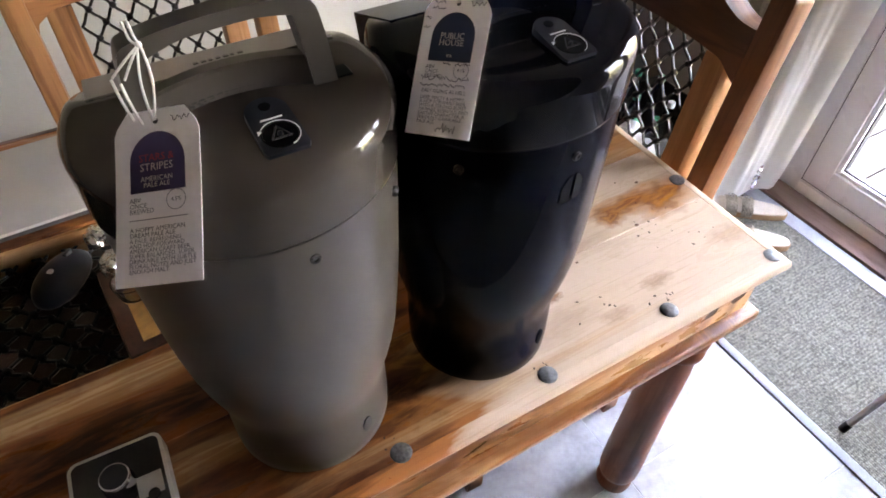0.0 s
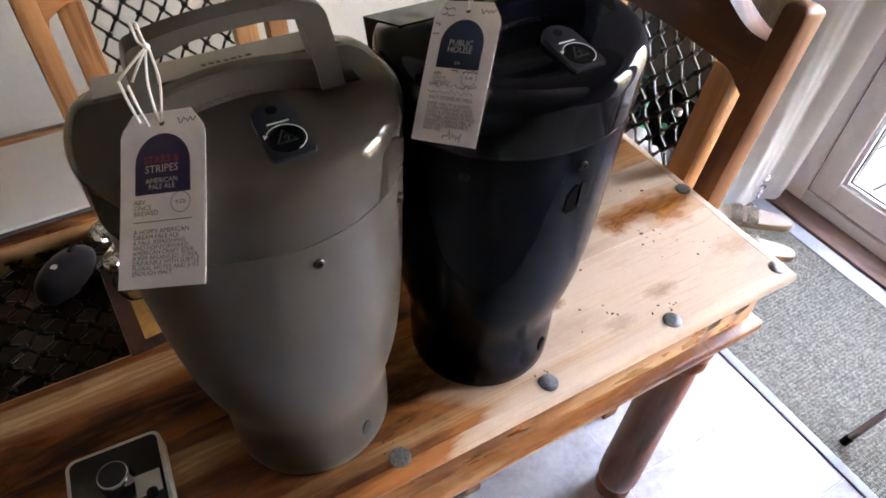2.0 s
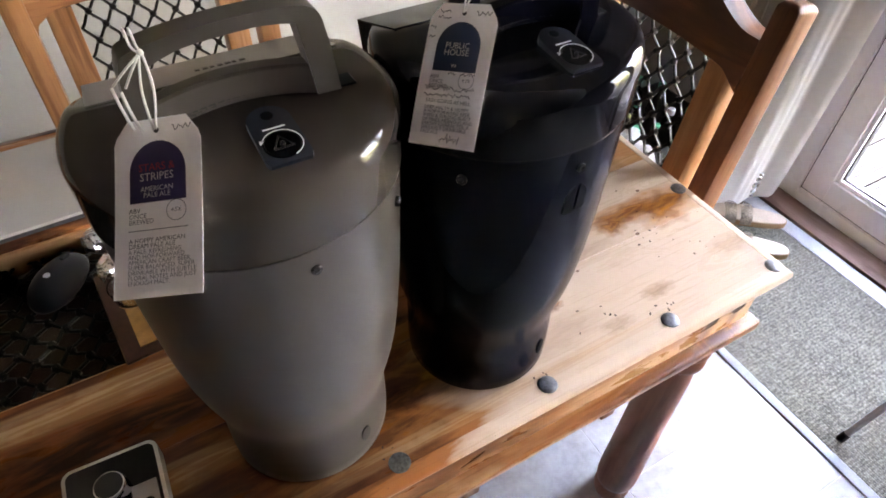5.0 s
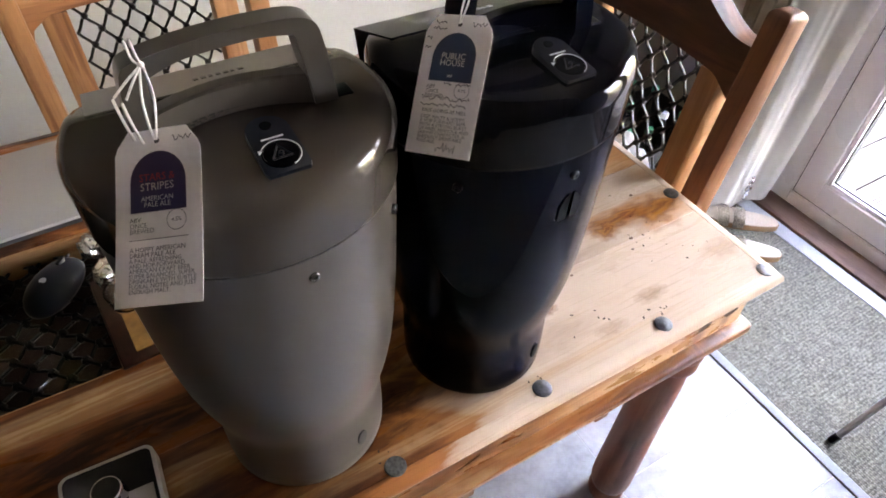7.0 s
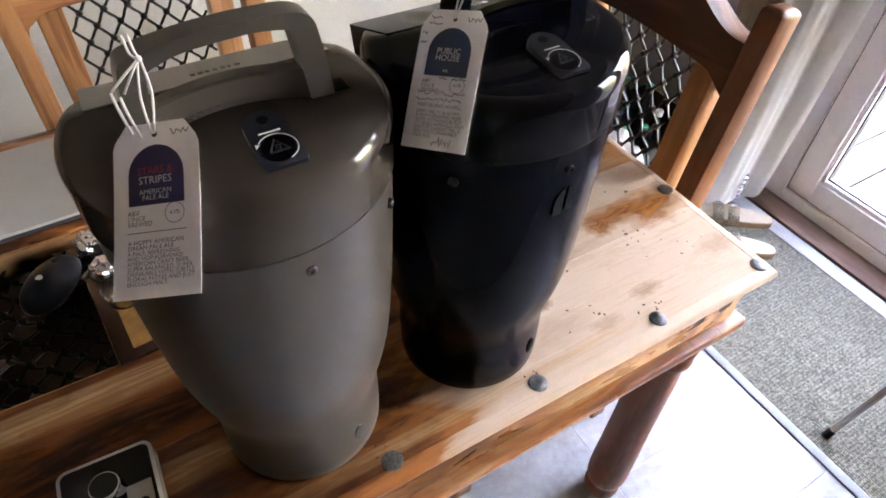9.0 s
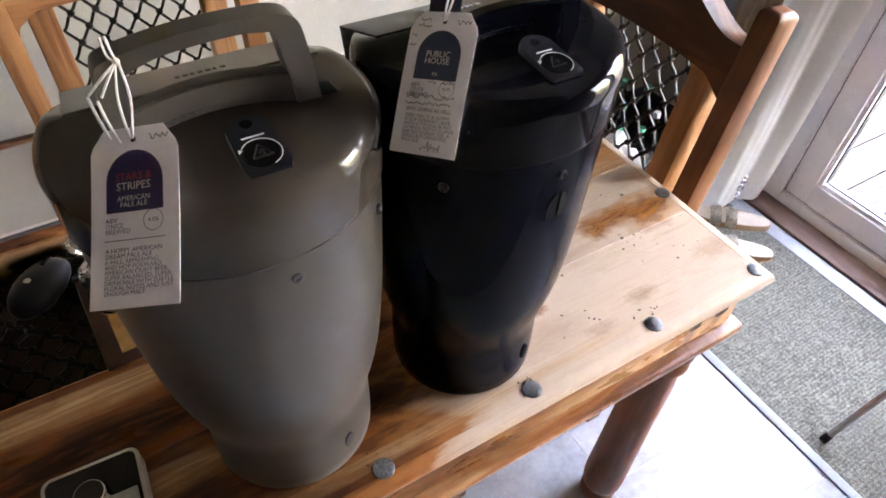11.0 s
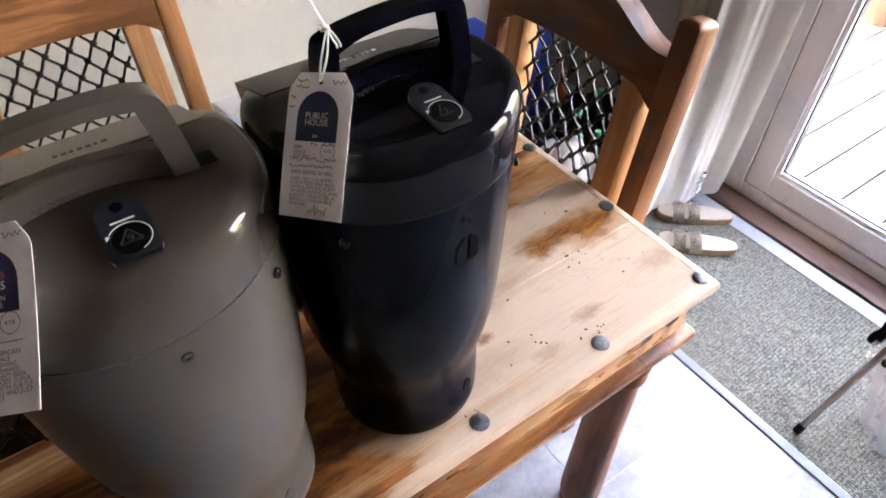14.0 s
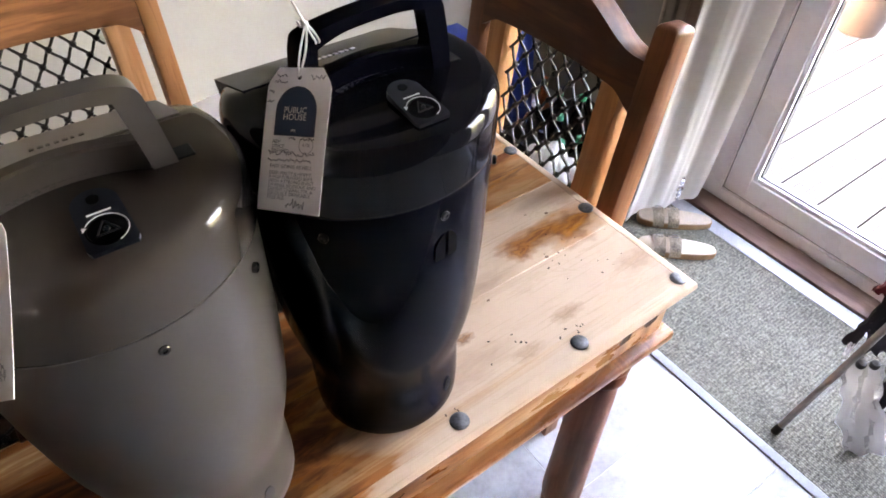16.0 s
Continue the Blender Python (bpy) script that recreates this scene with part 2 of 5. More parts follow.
M_CARD = plain("tag_card", (0.95, 0.925, 0.925), 0.7, 0, 0.02, 300, 0.1)
M_STRING = plain("white_cord", (0.8, 0.79, 0.77), 0.8, 0, 0.06, 900, 0.4)
M_VIOLET = plain("violet_ink", (0.035, 0.022, 0.10), 0.6)
M_NAVY = plain("navy_ink", (0.015, 0.035, 0.085), 0.6)
M_RED = plain("red_ink", (0.42, 0.035, 0.045), 0.6)
M_INK = plain("black_ink", (0.05, 0.045, 0.05), 0.7)
M_PEN = plain("pen_ink", (0.16, 0.15, 0.17), 0.7)
M_LAPTOP = plain("silver_laptop_shell", (0.44, 0.42, 0.385), 0.42, 0.35, 0.02, 400)
M_MOUSE = plain("black_mouse_plastic", (0.008, 0.008, 0.010), 0.3, 0, 0.05, 300)
M_MOUSE.node_tree.nodes["Principled BSDF"].inputs["Specular IOR Level"].default_value = 0.2
M_LEATHER = plain("dark_red_leather", (0.055, 0.016, 0.010), 0.4, 0, 0.2, 150, 0.3)
M_AMBER = plain("amber_picture", (0.36, 0.17, 0.045), 0.4, 0, 0.25, 60)
M_CHROME = plain("chrome", (0.62, 0.63, 0.65), 0.12, 1.0, 0.02)
M_FOIL = plain("silver_foil", (0.80, 0.80, 0.81), 0.16, 1.0, 0.03, 90, 0.3)
M_SILVER = plain("silver_frame_plastic", (0.60, 0.59, 0.57), 0.3, 0.3, 0.03)
M_GLOSSBLACK = plain("black_glass_face", (0.004, 0.004, 0.006), 0.05)
M_THRESH = wood("threshold_wood", (0.30, 0.20, 0.165), (0.23, 0.145, 0.115), (0.13, 0.075, 0.06), 1, 0.5, 0.5)
M_SOLE = plain("gold_footbed_leather", (0.60, 0.50, 0.41), 0.45, 0.15, 0.08, 200, 0.2)
M_SOLEEDGE = plain("tan_sole", (0.36, 0.21, 0.11), 0.7, 0, 0.12, 300, 0.3)
M_STRAP = plain("snakeskin_strap_leather", (0.40, 0.34, 0.27), 0.4, 0.2, 0.45, 260, 0.5)
M_CURTAIN = plain("white_curtain_cloth", (0.95, 0.94, 0.92), 0.85, 0, 0.03, 500, 0.3)
nt = M_CURTAIN.node_tree
tr = node(nt, "ShaderNodeBsdfTranslucent", Color=(0.93, 0.91, 0.88, 1))
mx = node(nt, "ShaderNodeMixShader", Fac=0.6)
nt.links.new(nt.nodes["Principled BSDF"].outputs[0], mx.inputs[1])
nt.links.new(tr.outputs[0], mx.inputs[2])
nt.links.new(mx.outputs[0], nt.nodes["Material Output"].inputs[0])
M_CREAMCLOTH = plain("cream_curtain_cloth", (0.50, 0.42, 0.33), 0.85, 0, 0.05, 500, 0.3)
M_BLUE = plain("blue_plastic", (0.012, 0.06, 0.40), 0.45, 0, 0.08, 30)
M_DARKCLOTH = plain("black_cloth", (0.012, 0.010, 0.016), 0.8, 0, 0.3, 400, 0.4)
M_WINECLOTH = plain("wine_red_cloth", (0.12, 0.012, 0.02), 0.7, 0, 0.2, 300, 0.3)
M_TUBE = plain("grey_metal_tube", (0.34, 0.33, 0.31), 0.3, 0.9, 0.06, 200)
M_RUBBER = plain("black_rubber", (0.010, 0.010, 0.011), 0.6)
M_DECK = plain("weathered_deck_board", (0.056, 0.046, 0.041), 0.7, 0, 0.12, 40, 0.3)
M_GRASS = plain("lawn", (0.07, 0.11, 0.035), 0.9, 0, 0.3, 8, 0.4)
M_TERRA = plain("terracotta", (0.024, 0.0155, 0.013), 0.75, 0, 0.12, 60, 0.3)
M_GREEN = plain("green_cap_plastic", (0.01, 0.30, 0.17), 0.4)
M_ORANGE = plain("orange_plastic", (0.55, 0.12, 0.03), 0.5)
M_REDP = plain("red_plastic", (0.55, 0.02, 0.015), 0.4)
M_YELLOW = plain("yellow_plastic", (0.70, 0.55, 0.03), 0.4)
M_GROUT = plain("grey_grout", (0.50, 0.505, 0.52), 0.8, 0, 0.1, 300, 0.3)


def glass_material(name, colour, rough, alpha_like=0.0, ior=1.45):
    m, nt, b = material(name)
    b.inputs["Base Color"].default_value = (*colour, 1)
    b.inputs["Roughness"].default_value = rough
    b.inputs["Transmission Weight"].default_value = 1.0
    b.inputs["IOR"].default_value = ior
    return m


M_GLASS = glass_material("window_glass", (0.97, 0.98, 0.98), 0.0, ior=1.05)
M_TABLEGLASS = glass_material("table_glass", (0.92, 0.95, 0.94), 0.02, ior=1.1)
M_CLEAR = glass_material("clear_plastic", (0.93, 0.95, 0.96), 0.08, ior=1.4)
M_BAG = plain("translucent_bag", (0.62, 0.60, 0.60), 0.4, 0, 0.04, 30, 0.2)
M_BAG.node_tree.nodes["Principled BSDF"].inputs["Transmission Weight"].default_value = 0.4


def tile_material():
    m, nt, b = material("pale_grey_tile")
    v = coords(nt)
    a, c = noise_tex(nt, v, 6, 6, 0.65, 0.8), noise_tex(nt, v, 60, 4)
    f = maths(nt, "ADD", maths(nt, "MULTIPLY", a, 0.7), maths(nt, "MULTIPLY", c, 0.3))
    nt.links.new(ramp(nt, f, [(0.3, (0.26, 0.268, 0.282)), (0.48, (0.375, 0.382, 0.398)), (0.56, (0.41, 0.418, 0.434)), (0.7, (0.50, 0.505, 0.52))]), b.inputs["Base Color"])
    r = node(nt, "ShaderNodeMapRange", To_Min=0.14, To_Max=0.32)
    nt.links.new(a, r.inputs[0])
    nt.links.new(r.outputs[0], b.inputs["Roughness"])
    bump(nt, b, f, 0.08)
    return m


M_TILE = tile_material()


def mat_material():
    """Woven olive-grey entrance matting: rows of looped yarn."""
    m, nt, b = material("woven_matting")
    v = coords(nt, vary=False)
    rows = node(nt, "ShaderNodeTexWave", Scale=46.0, Distortion=4.0, Detail=3.0, Detail_Scale=5.0)
    loops = node(nt, "ShaderNodeTexWave", Scale=33.0, Distortion=5.0, Detail=3.0, Detail_Scale=7.0)
    loops.bands_direction = "Y"
    nt.links.new(v, rows.inputs[0])
    nt.links.new(v, loops.inputs[0])
    vo = node(nt, "ShaderNodeTexVoronoi", Scale=150.0)
    nt.links.new(v, vo.inputs["Vector"])
    n, broad = noise_tex(nt, v, 95, 4, 0.75), noise_tex(nt, v, 7, 3)
    weave = maths(nt, "MULTIPLY", rows.outputs["Fac"], maths(nt, "ADD", maths(nt, "MULTIPLY", loops.outputs["Fac"], 0.7), 0.3))
    f = maths(nt, "ADD", maths(nt, "MULTIPLY", weave, 0.24), maths(nt, "ADD", maths(nt, "MULTIPLY", vo.outputs["Distance"], 0.22), maths(nt, "MULTIPLY", n, 0.56)))
    f = maths(nt, "ADD", f, maths(nt, "MULTIPLY", broad, 0.08))
    nt.links.new(ramp(nt, f, [(0.34, (0.026, 0.025, 0.020)), (0.50, (0.102, 0.097, 0.077)), (0.70, (0.29, 0.275, 0.222))]), b.inputs["Base Color"])
    b.inputs["Roughness"].default_value = 0.9
    bump(nt, b, f, 0.8, 0.003)
    return m


M_MAT = mat_material()


# ---------------------------------------------------------------- mesh helpers
def finish(name, bm, mat, smooth=False):
    me = bpy.data.meshes.new(name)
    bmesh.ops.recalc_face_normals(bm, faces=bm.faces[:])
    bm.to_mesh(me)
    bm.free()
    me.materials.append(mat)
    if smooth:
        # faces marked by softened() stay plane between their rounded edges
        for p in me.polygons:
            p.use_smooth = p.material_index == 0
        me.set_sharp_from_angle(angle=radians(38))
    me.polygons.foreach_set("material_index", [0] * len(me.polygons))
    return me


def part(name, bm, mat, parent, label="", smooth=True):
    """One mesh object under a thing or under a part."""
    ob = new(name, finish(name, bm, mat, smooth))
    ob.parent = parent
    return tagged(ob, label)


def thing(name, m, label, category, group="", kind=""):
    ob = new(name)
    ob.empty_display_size = 0.05
    ob.matrix_world = m
    return tagged(ob, label, category, group, kind)


def single(name, bm, mat, label, category, group="", kind="", m=None, smooth=True):
    ob = new(name, finish(name, bm, mat, smooth))
    if m is not None:
        ob.matrix_world = m
    return tagged(ob, label, category, group, kind)


def softened(bm, edges, offset, segments):
    """Rounds edges and marks the plane faces that lie wholly between them."""
    picked = set(edges)
    for f in bm.faces:
        f.material_index = 1 if all(e in picked for e in f.edges) else f.material_index
    made = bmesh.ops.bevel(bm, geom=edges, offset=offset, segments=segments, affect="EDGES", profile=0.5, clamp_overlap=True)
    for f in made["faces"]:
        f.material_index = 0


def box(x0, x1, y0, y1, z0, z1, bevel=0.0, segments=2, bm=None):
    own = bmesh.new()
    bmesh.ops.create_cube(own, size=1.0)
    for v in own.verts:
        v.co = Vector(((x0 + x1) / 2 + v.co.x * (x1 - x0), (y0 + y1) / 2 + v.co.y * (y1 - y0), (z0 + z1) / 2 + v.co.z * (z1 - z0)))
    if bevel:
        softened(own, own.edges[:], bevel, segments)
    if bm is None:
        return own
    join(bm, own)
    return bm


def join(bm, other, m=None):
    if m is not None:
        bmesh.ops.transform(other, matrix=m, verts=other.verts[:])
    tmp = bpy.data.meshes.new("tmp")
    other.to_mesh(tmp)
    other.free()
    bm.from_mesh(tmp)
    bpy.data.meshes.remove(tmp)
    return bm


def lathe(profile, n=40, bm=None):
    """Turned solid about z from (radius, z) pairs."""
    bm = bm or bmesh.new()
    rings = []
    for r, z in profile:
        rings.append([bm.verts.new((r * math.cos(2 * math.pi * i / n), r * math.sin(2 * math.pi * i / n), z)) for i in range(n)])
    for a, b2 in zip(rings, rings[1:]):
        for i in range(n):
            bm.faces.new((a[i], a[(i + 1) % n], b2[(i + 1) % n], b2[i]))
    bm.faces.new(rings[0][::-1])
    bm.faces.new(rings[-1])
    return bm


def tube(points, radius, n=8, bm=None, flat=1.0):
    """Round bar along a line of points."""
    bm = bm or bmesh.new()
    pts = [Vector(p) for p in points]
    rings = []
    for i, p in enumerate(pts):
        d = (pts[min(i + 1, len(pts) - 1)] - pts[max(i - 1, 0)]).normalized()
        side = d.cross(Vector((0, 0, 1)))
        side = side.normalized() if side.length > 1e-4 else Vector((1, 0, 0))
        up = side.cross(d).normalized()
        rad = radius[i] if isinstance(radius, (list, tuple)) else radius
        rings.append([bm.verts.new(p + side * (rad * math.cos(2 * math.pi * k / n)) + up * (rad * flat * math.sin(2 * math.pi * k / n))) for k in range(n)])
    for a, b2 in zip(rings, rings[1:]):
        for k in range(n):
            bm.faces.new((a[k], a[(k + 1) % n], b2[(k + 1) % n], b2[k]))
    bm.faces.new(rings[0][::-1])
    bm.faces.new(rings[-1])
    return bm


def prism(outline, depth, axis="z", at=0.0):
    """A flat outline (a, b) given thickness along an axis."""
    bm = bmesh.new()

    def co(a, b2, c):
        return {"z": (a, b2, c), "y": (a, c, b2), "x": (c, a, b2)}[axis]
    lo = [bm.verts.new(co(a, b2, at)) for a, b2 in outline]
    hi = [bm.verts.new(co(a, b2, at + depth)) for a, b2 in outline]
    n = len(outline)
    bm.faces.new(lo[::-1])
    bm.faces.new(hi)
    for i in range(n):
        bm.faces.new((lo[i], lo[(i + 1) % n], hi[(i + 1) % n], hi[i]))
    return bm


def soften(bm, offset, segments=2, angle=30):
    edges = [e for e in bm.edges if len(e.link_faces) == 2 and e.calc_face_angle(0) > radians(angle)]
    softened(bm, edges, offset, segments)
    return bm


def lettering(body, size, mat, parent, m, align="CENTER", name="lettering", spacing=1.0, lines=1.0):
    """Flat printed words in the built-in font, as a mesh under their thing."""
    cu = bpy.data.curves.new("words", "FONT")
    cu.body, cu.size, cu.align_x, cu.align_y = body, size, align, "TOP_BASELINE"
    cu.resolution_u, cu.space_character, cu.space_line = 2, spacing, lines
    tmp = bpy.data.objects.new("words", cu)
    scene.collection.objects.link(tmp)
    me = bpy.data.meshes.new_from_object(tmp.evaluated_get(bpy.context.evaluated_depsgraph_get()))
    bpy.data.objects.remove(tmp)
    me.materials.clear()
    me.materials.append(mat)
    ob = new(name, me)
    ob.parent = parent
    ob.matrix_basis = m
    return ob


# ---------------------------------------------------------------- the room
X_E, Y_N, X_W, Y_S, TOP = 1.17, 1.42, -4.2, -3.6, 2.4
DOOR_Y0, DOOR_Y1, DOOR_Z = -1.10, 0.575, 2.06

single("floor", box(X_W - 0.1, X_E + 0.1, Y_S - 0.1, Y_N + 0.1, -0.14, -0.0016), M_GROUT, "pale grey grout bed under the floor tiles", "floor", kind="structure", smooth=False)
single("wall_north", box(X_W - 0.1, X_E + 0.12, Y_N, Y_N + 0.12, -0.14, TOP), M_WALL, "plain cream painted wall behind the dining chairs", "wall", kind="structure", smooth=False)
single("wall_south", box(X_W - 0.1, X_E + 0.12, Y_S - 0.12, Y_S, -0.14, TOP), M_TAUPE, "plain taupe painted wall", "wall", kind="structure", smooth=False)
single("wall_west", box(X_W - 0.12, X_W, Y_S, Y_N, -0.14, TOP), M_TAUPE, "plain taupe painted wall", "wall", kind="structure", smooth=False)
bm = box(X_E, X_E + 0.12, DOOR_Y1, Y_N, -0.14, TOP)
box(X_E, X_E + 0.12, Y_S, DOOR_Y0, -0.14, TOP, bm=bm)
box(X_E, X_E + 0.12, DOOR_Y0, DOOR_Y1, DOOR_Z, TOP, bm=bm)
box(X_E, X_E + 0.12, DOOR_Y0, DOOR_Y1, -0.14, -0.004, bm=bm)
single("wall_east", bm, M_WALL, "cream painted wall with a glazed patio door", "wall", kind="structure", smooth=False)
single("ceiling", box(X_W - 0.12, X_E + 0.12, Y_S - 0.12, Y_N + 0.12, TOP, TOP + 0.1), M_CEIL, "plain warm white ceiling", "ceiling", kind="structure", smooth=False)

# patio door: frame, two leaves with panes
door = thing("door_1", pose(0, 0, 0), "white plastic glazed patio door, closed, with grey rubber seals", "door", kind="structure")
bm = box(1.150, 1.225, DOOR_Y1 - 0.068, DOOR_Y1 - 0.001, 0.0, DOOR_Z - 0.001, 0.004)
box(1.150, 1.225, DOOR_Y0 + 0.001, DOOR_Y0 + 0.068, 0.0, DOOR_Z - 0.001, 0.004, bm=bm)
box(1.150, 1.225, DOOR_Y0 + 0.068, DOOR_Y1 - 0.068, 0.0, 0.052, 0.004, bm=bm)
box(1.150, 1.225, DOOR_Y0 + 0.068, DOOR_Y1 - 0.068, DOOR_Z - 0.07, DOOR_Z - 0.001, 0.004, bm=bm)
part("door_frame", bm, M_UPVC, door)
for a, b2 in ((-0.260, DOOR_Y1 - 0.071), (DOOR_Y0 + 0.071, -0.264)):
    z0, z1, w = 0.056, DOOR_Z - 0.074, 0.082
    bm = bmesh.new()
    for (p, q, r, s2) in ((a, a + w, z0, z1), (b2 - w, b2, z0, z1), (a + w, b2 - w, z0, z0 + w), (a + w, b2 - w, z1 - w, z1)):
        box(1.158, 1.215, p, q, r, s2, 0.003, bm=bm)
        # inner glazing bead, a little lower than the sash face
    leaf = part("door_leaf", bm, M_UPVC, door)
    bm = bmesh.new()
    g = 0.016
    for (p, q, r, s2) in ((a + w, a + w + g, z0 + w, z1 - w), (b2 - w - g, b2 - w, z0 + w, z1 - w), (a + w + g, b2 - w - g, z0 + w, z0 + w + g), (a + w + g, b2 - w - g, z1 - w - g, z1 - w)):
        box(1.166, 1.205, p, q, r, s2, 0.004, bm=bm)
    part("glazing_bead", bm, M_UPVC, leaf)
    bm = bmesh.new()
    s = 0.004
    for (p, q, r, s2) in ((a + w + g, a + w + g + s, z0 + w + g, z1 - w - g), (b2 - w - g - s, b2 - w - g, z0 + w + g, z1 - w - g), (a + w + g, b2 - w - g, z0 + w + g, z0 + w + g + s), (a + w + g, b2 - w - g, z1 - w - g - s, z1 - w - g)):
        box(1.176, 1.2, p, q, r, s2, bm=bm)
    part("rubber_seal", bm, M_SEAL, leaf, "dark grey rubber seal", False)
    pane = part("pane", box(1.184, 1.190, a + w + g, b2 - w - g, z0 + w + g, z1 - w - g), M_GLASS, leaf, "clear glass pane", False)
    pane.visible_shadow = False
bm = box(1.163, 1.20, DOOR_Y0 + 0.067, DOOR_Y1 - 0.067, 0.050, 0.058)
box(1.163, 1.20, DOOR_Y1 - 0.073, DOOR_Y1 - 0.066, 0.05, DOOR_Z - 0.07, bm=bm)
part("rebate_seal", bm, M_SEAL, door, "dark rubber seal round the leaves", False)

# threshold, strips and mat
single("threshold", box(1.052, 1.149, -1.3, 0.62, -0.004, 0.012, 0.003), M_THRESH, "dark brown wooden threshold under the patio door", "threshold", kind="structure")
bm = box(0.990, 1.045, -1.3, 0.62, -0.004, 0.006, 0.002)
single("trim", bm, M_PALEALU, "pale metal edging strip beside the doormat", "trim", kind="structure")
single("trim", box(1.045, 1.052, -1.3, 0.62, -0.004, 0.002), M_SEAL, "dark joint beside the threshold", "trim", kind="structure", smooth=False)
bm = box(0.428, 0.454, -1.3, 0.62, -0.004, 0.005, 0.002)
single("trim", bm, M_ALU, "pale metal strip between tiles and doormat", "trim", kind="structure")
bm = bmesh.new()
NX, NY = 60, 190
grid = [[bm.verts.new((0.455 + (0.989 - 0.455) * i / NX, -1.3 + 1.92 * j / NY, 0.004 + 0.0022 * noise.noise((i * 1.7, j * 1.7, 0)))) for j in range(NY + 1)] for i in range(NX + 1)]
for i in range(NX):
    for j in range(NY):
        bm.faces.new((grid[i][j], grid[i + 1][j], grid[i + 1][j + 1], grid[i][j + 1]))
single("doormat", bm, M_MAT, "olive grey woven entrance matting set in the floor", "doormat")

# curtain beside the door: pale folds, drawn aside, flaring to the hem
def folded_cloth(path_low, path_high, z0, z1, waves, depth, rows=40, cols=150, thick=0.0025, spread=1.0):
    bm = bmesh.new()
    rings = []
    for r in range(rows + 1):
        f = r / rows
        row = []
        for c in range(cols + 1):
            u = c / cols
            lo, hi = Vector(path_low[0]).lerp(Vector(path_low[1]), u), Vector(path_high[0]).lerp(Vector(path_high[1]), u)
            p = lo.lerp(hi, min(1.0, f * spread) ** 0.6)
            d = (Vector(path_low[1]) - Vector(path_low[0])).normalized()
            nrm = Vector((-d.y, d.x))
            w = math.sin(u * waves * 2 * math.pi + 0.6 * math.sin(3 * f + u * 5)) * depth * (1 - 0.35 * f)
            q = p + nrm * (w + 0.006 * noise.noise((u * 9, f * 3, 1)))
            row.append(bm.verts.new((q.x, q.y, z0 + (z1 - z0) * f + 0.006 * math.sin(u * 11) * (1 - f))))
        rings.append(row)
    for a, b2 in zip(rings, rings[1:]):
        for c in range(cols):
            bm.faces.new((a[c], a[c + 1], b2[c + 1], b2[c]))
    bmesh.ops.solidify(bm, geom=bm.faces[:], thickness=thick)
    return bm


curtain = thing("curtain", pose(0, 0, 0), "long white curtain drawn aside, hem decorated with silver discs", "curtain")
part("cloth", folded_cloth(((1.085, 0.545), (0.78, 0.612)), ((1.125, 0.535), (1.010, 0.715)), 0.018, 2.2, 2.2, 0.010, spread=3.2), M_CURTAIN, curtain)
for i, (r, z) in enumerate(((0.007, 0.125), (0.010, 0.105), (0.014, 0.078), (0.010, 0.053), (0.007, 0.034))):
    bm = lathe([(r * 0.6, 0.0), (r, 0.001), (r, 0.003), (r * 0.75, 0.005)], 16)
    ob = part("disc", bm, M_CHROME, curtain, "silver disc")
    ob.matrix_basis = Matrix.Translation((0.985, 0.566, z + 0.01)) @ Euler((radians(90), 0, radians(-20))).to_matrix().to_4x4()
lining = single("curtain", folded_cloth(((1.135, 0.77), (1.135, 0.93)), ((1.135, 0.77), (1.135, 0.93)), 0.03, 2.2, 4, 0.016), M_CREAMCLOTH, "heavy beige curtain hanging in the room's corner", "curtain")

# outside: lawn and decking
single("ground", box(1.30, 900, -900, 900, -0.40, -0.30), M_GRASS, "lawn beyond the decking", "ground", kind="structure", smooth=False)

# ---------------------------------------------------------------- dining table
H = 0.762
TX0, TX1, TY0, TY1 = -1.66, 0.020, -0.027, 0.868
GX0, GX1, GY0, GY1 = -1.32, -0.42, 0.287, 0.575
table = thing("dining_table", pose(0, 0, 0), "solid hardwood dining table with iron studs and a glass-topped lattice panel", "table")


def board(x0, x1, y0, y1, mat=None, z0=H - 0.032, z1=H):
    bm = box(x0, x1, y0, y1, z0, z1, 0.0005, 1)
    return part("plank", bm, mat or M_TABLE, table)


G = 0.0002
EDGE = 0.018
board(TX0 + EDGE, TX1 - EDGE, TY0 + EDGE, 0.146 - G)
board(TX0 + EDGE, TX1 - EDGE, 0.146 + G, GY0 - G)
board(GX1 + G, TX1 - EDGE, GY0 + G, 0.400 - G, M_WARM)
board(GX1 + G, TX1 - EDGE, 0.400 + G, 0.490 - G, M_WARM)
board(GX1 + G, TX1 - EDGE, 0.490 + G, GY1 - G, M_WARM)
board(TX0 + EDGE, GX0 - G, GY0 + G, GY1 - G)
board(TX0 + EDGE, TX1 - EDGE, GY1 + G, 0.70 - G)
board(TX0 + EDGE, TX1 - EDGE, 0.70 + G, TY1 - EDGE)


def edging(length):
    """Bullnose edge along x, profile in (y, z), outwards is -y."""
    prof = [(EDGE, H), (0.006, H - 0.0008), (0.002, H - 0.004), (0.0, H - 0.012), (0.003, H - 0.022), (0.009, H - 0.029), (EDGE, H - 0.032)]
    bm = bmesh.new()
    a = [bm.verts.new((0, y, z)) for y, z in prof]
    b2 = [bm.verts.new((length, y, z)) for y, z in prof]
    for i in range(len(prof)):
        j = (i + 1) % len(prof)
        bm.faces.new((a[i], a[j], b2[j], b2[i]))
    bm.faces.new(a)
    bm.faces.new(b2[::-1])
    return bm


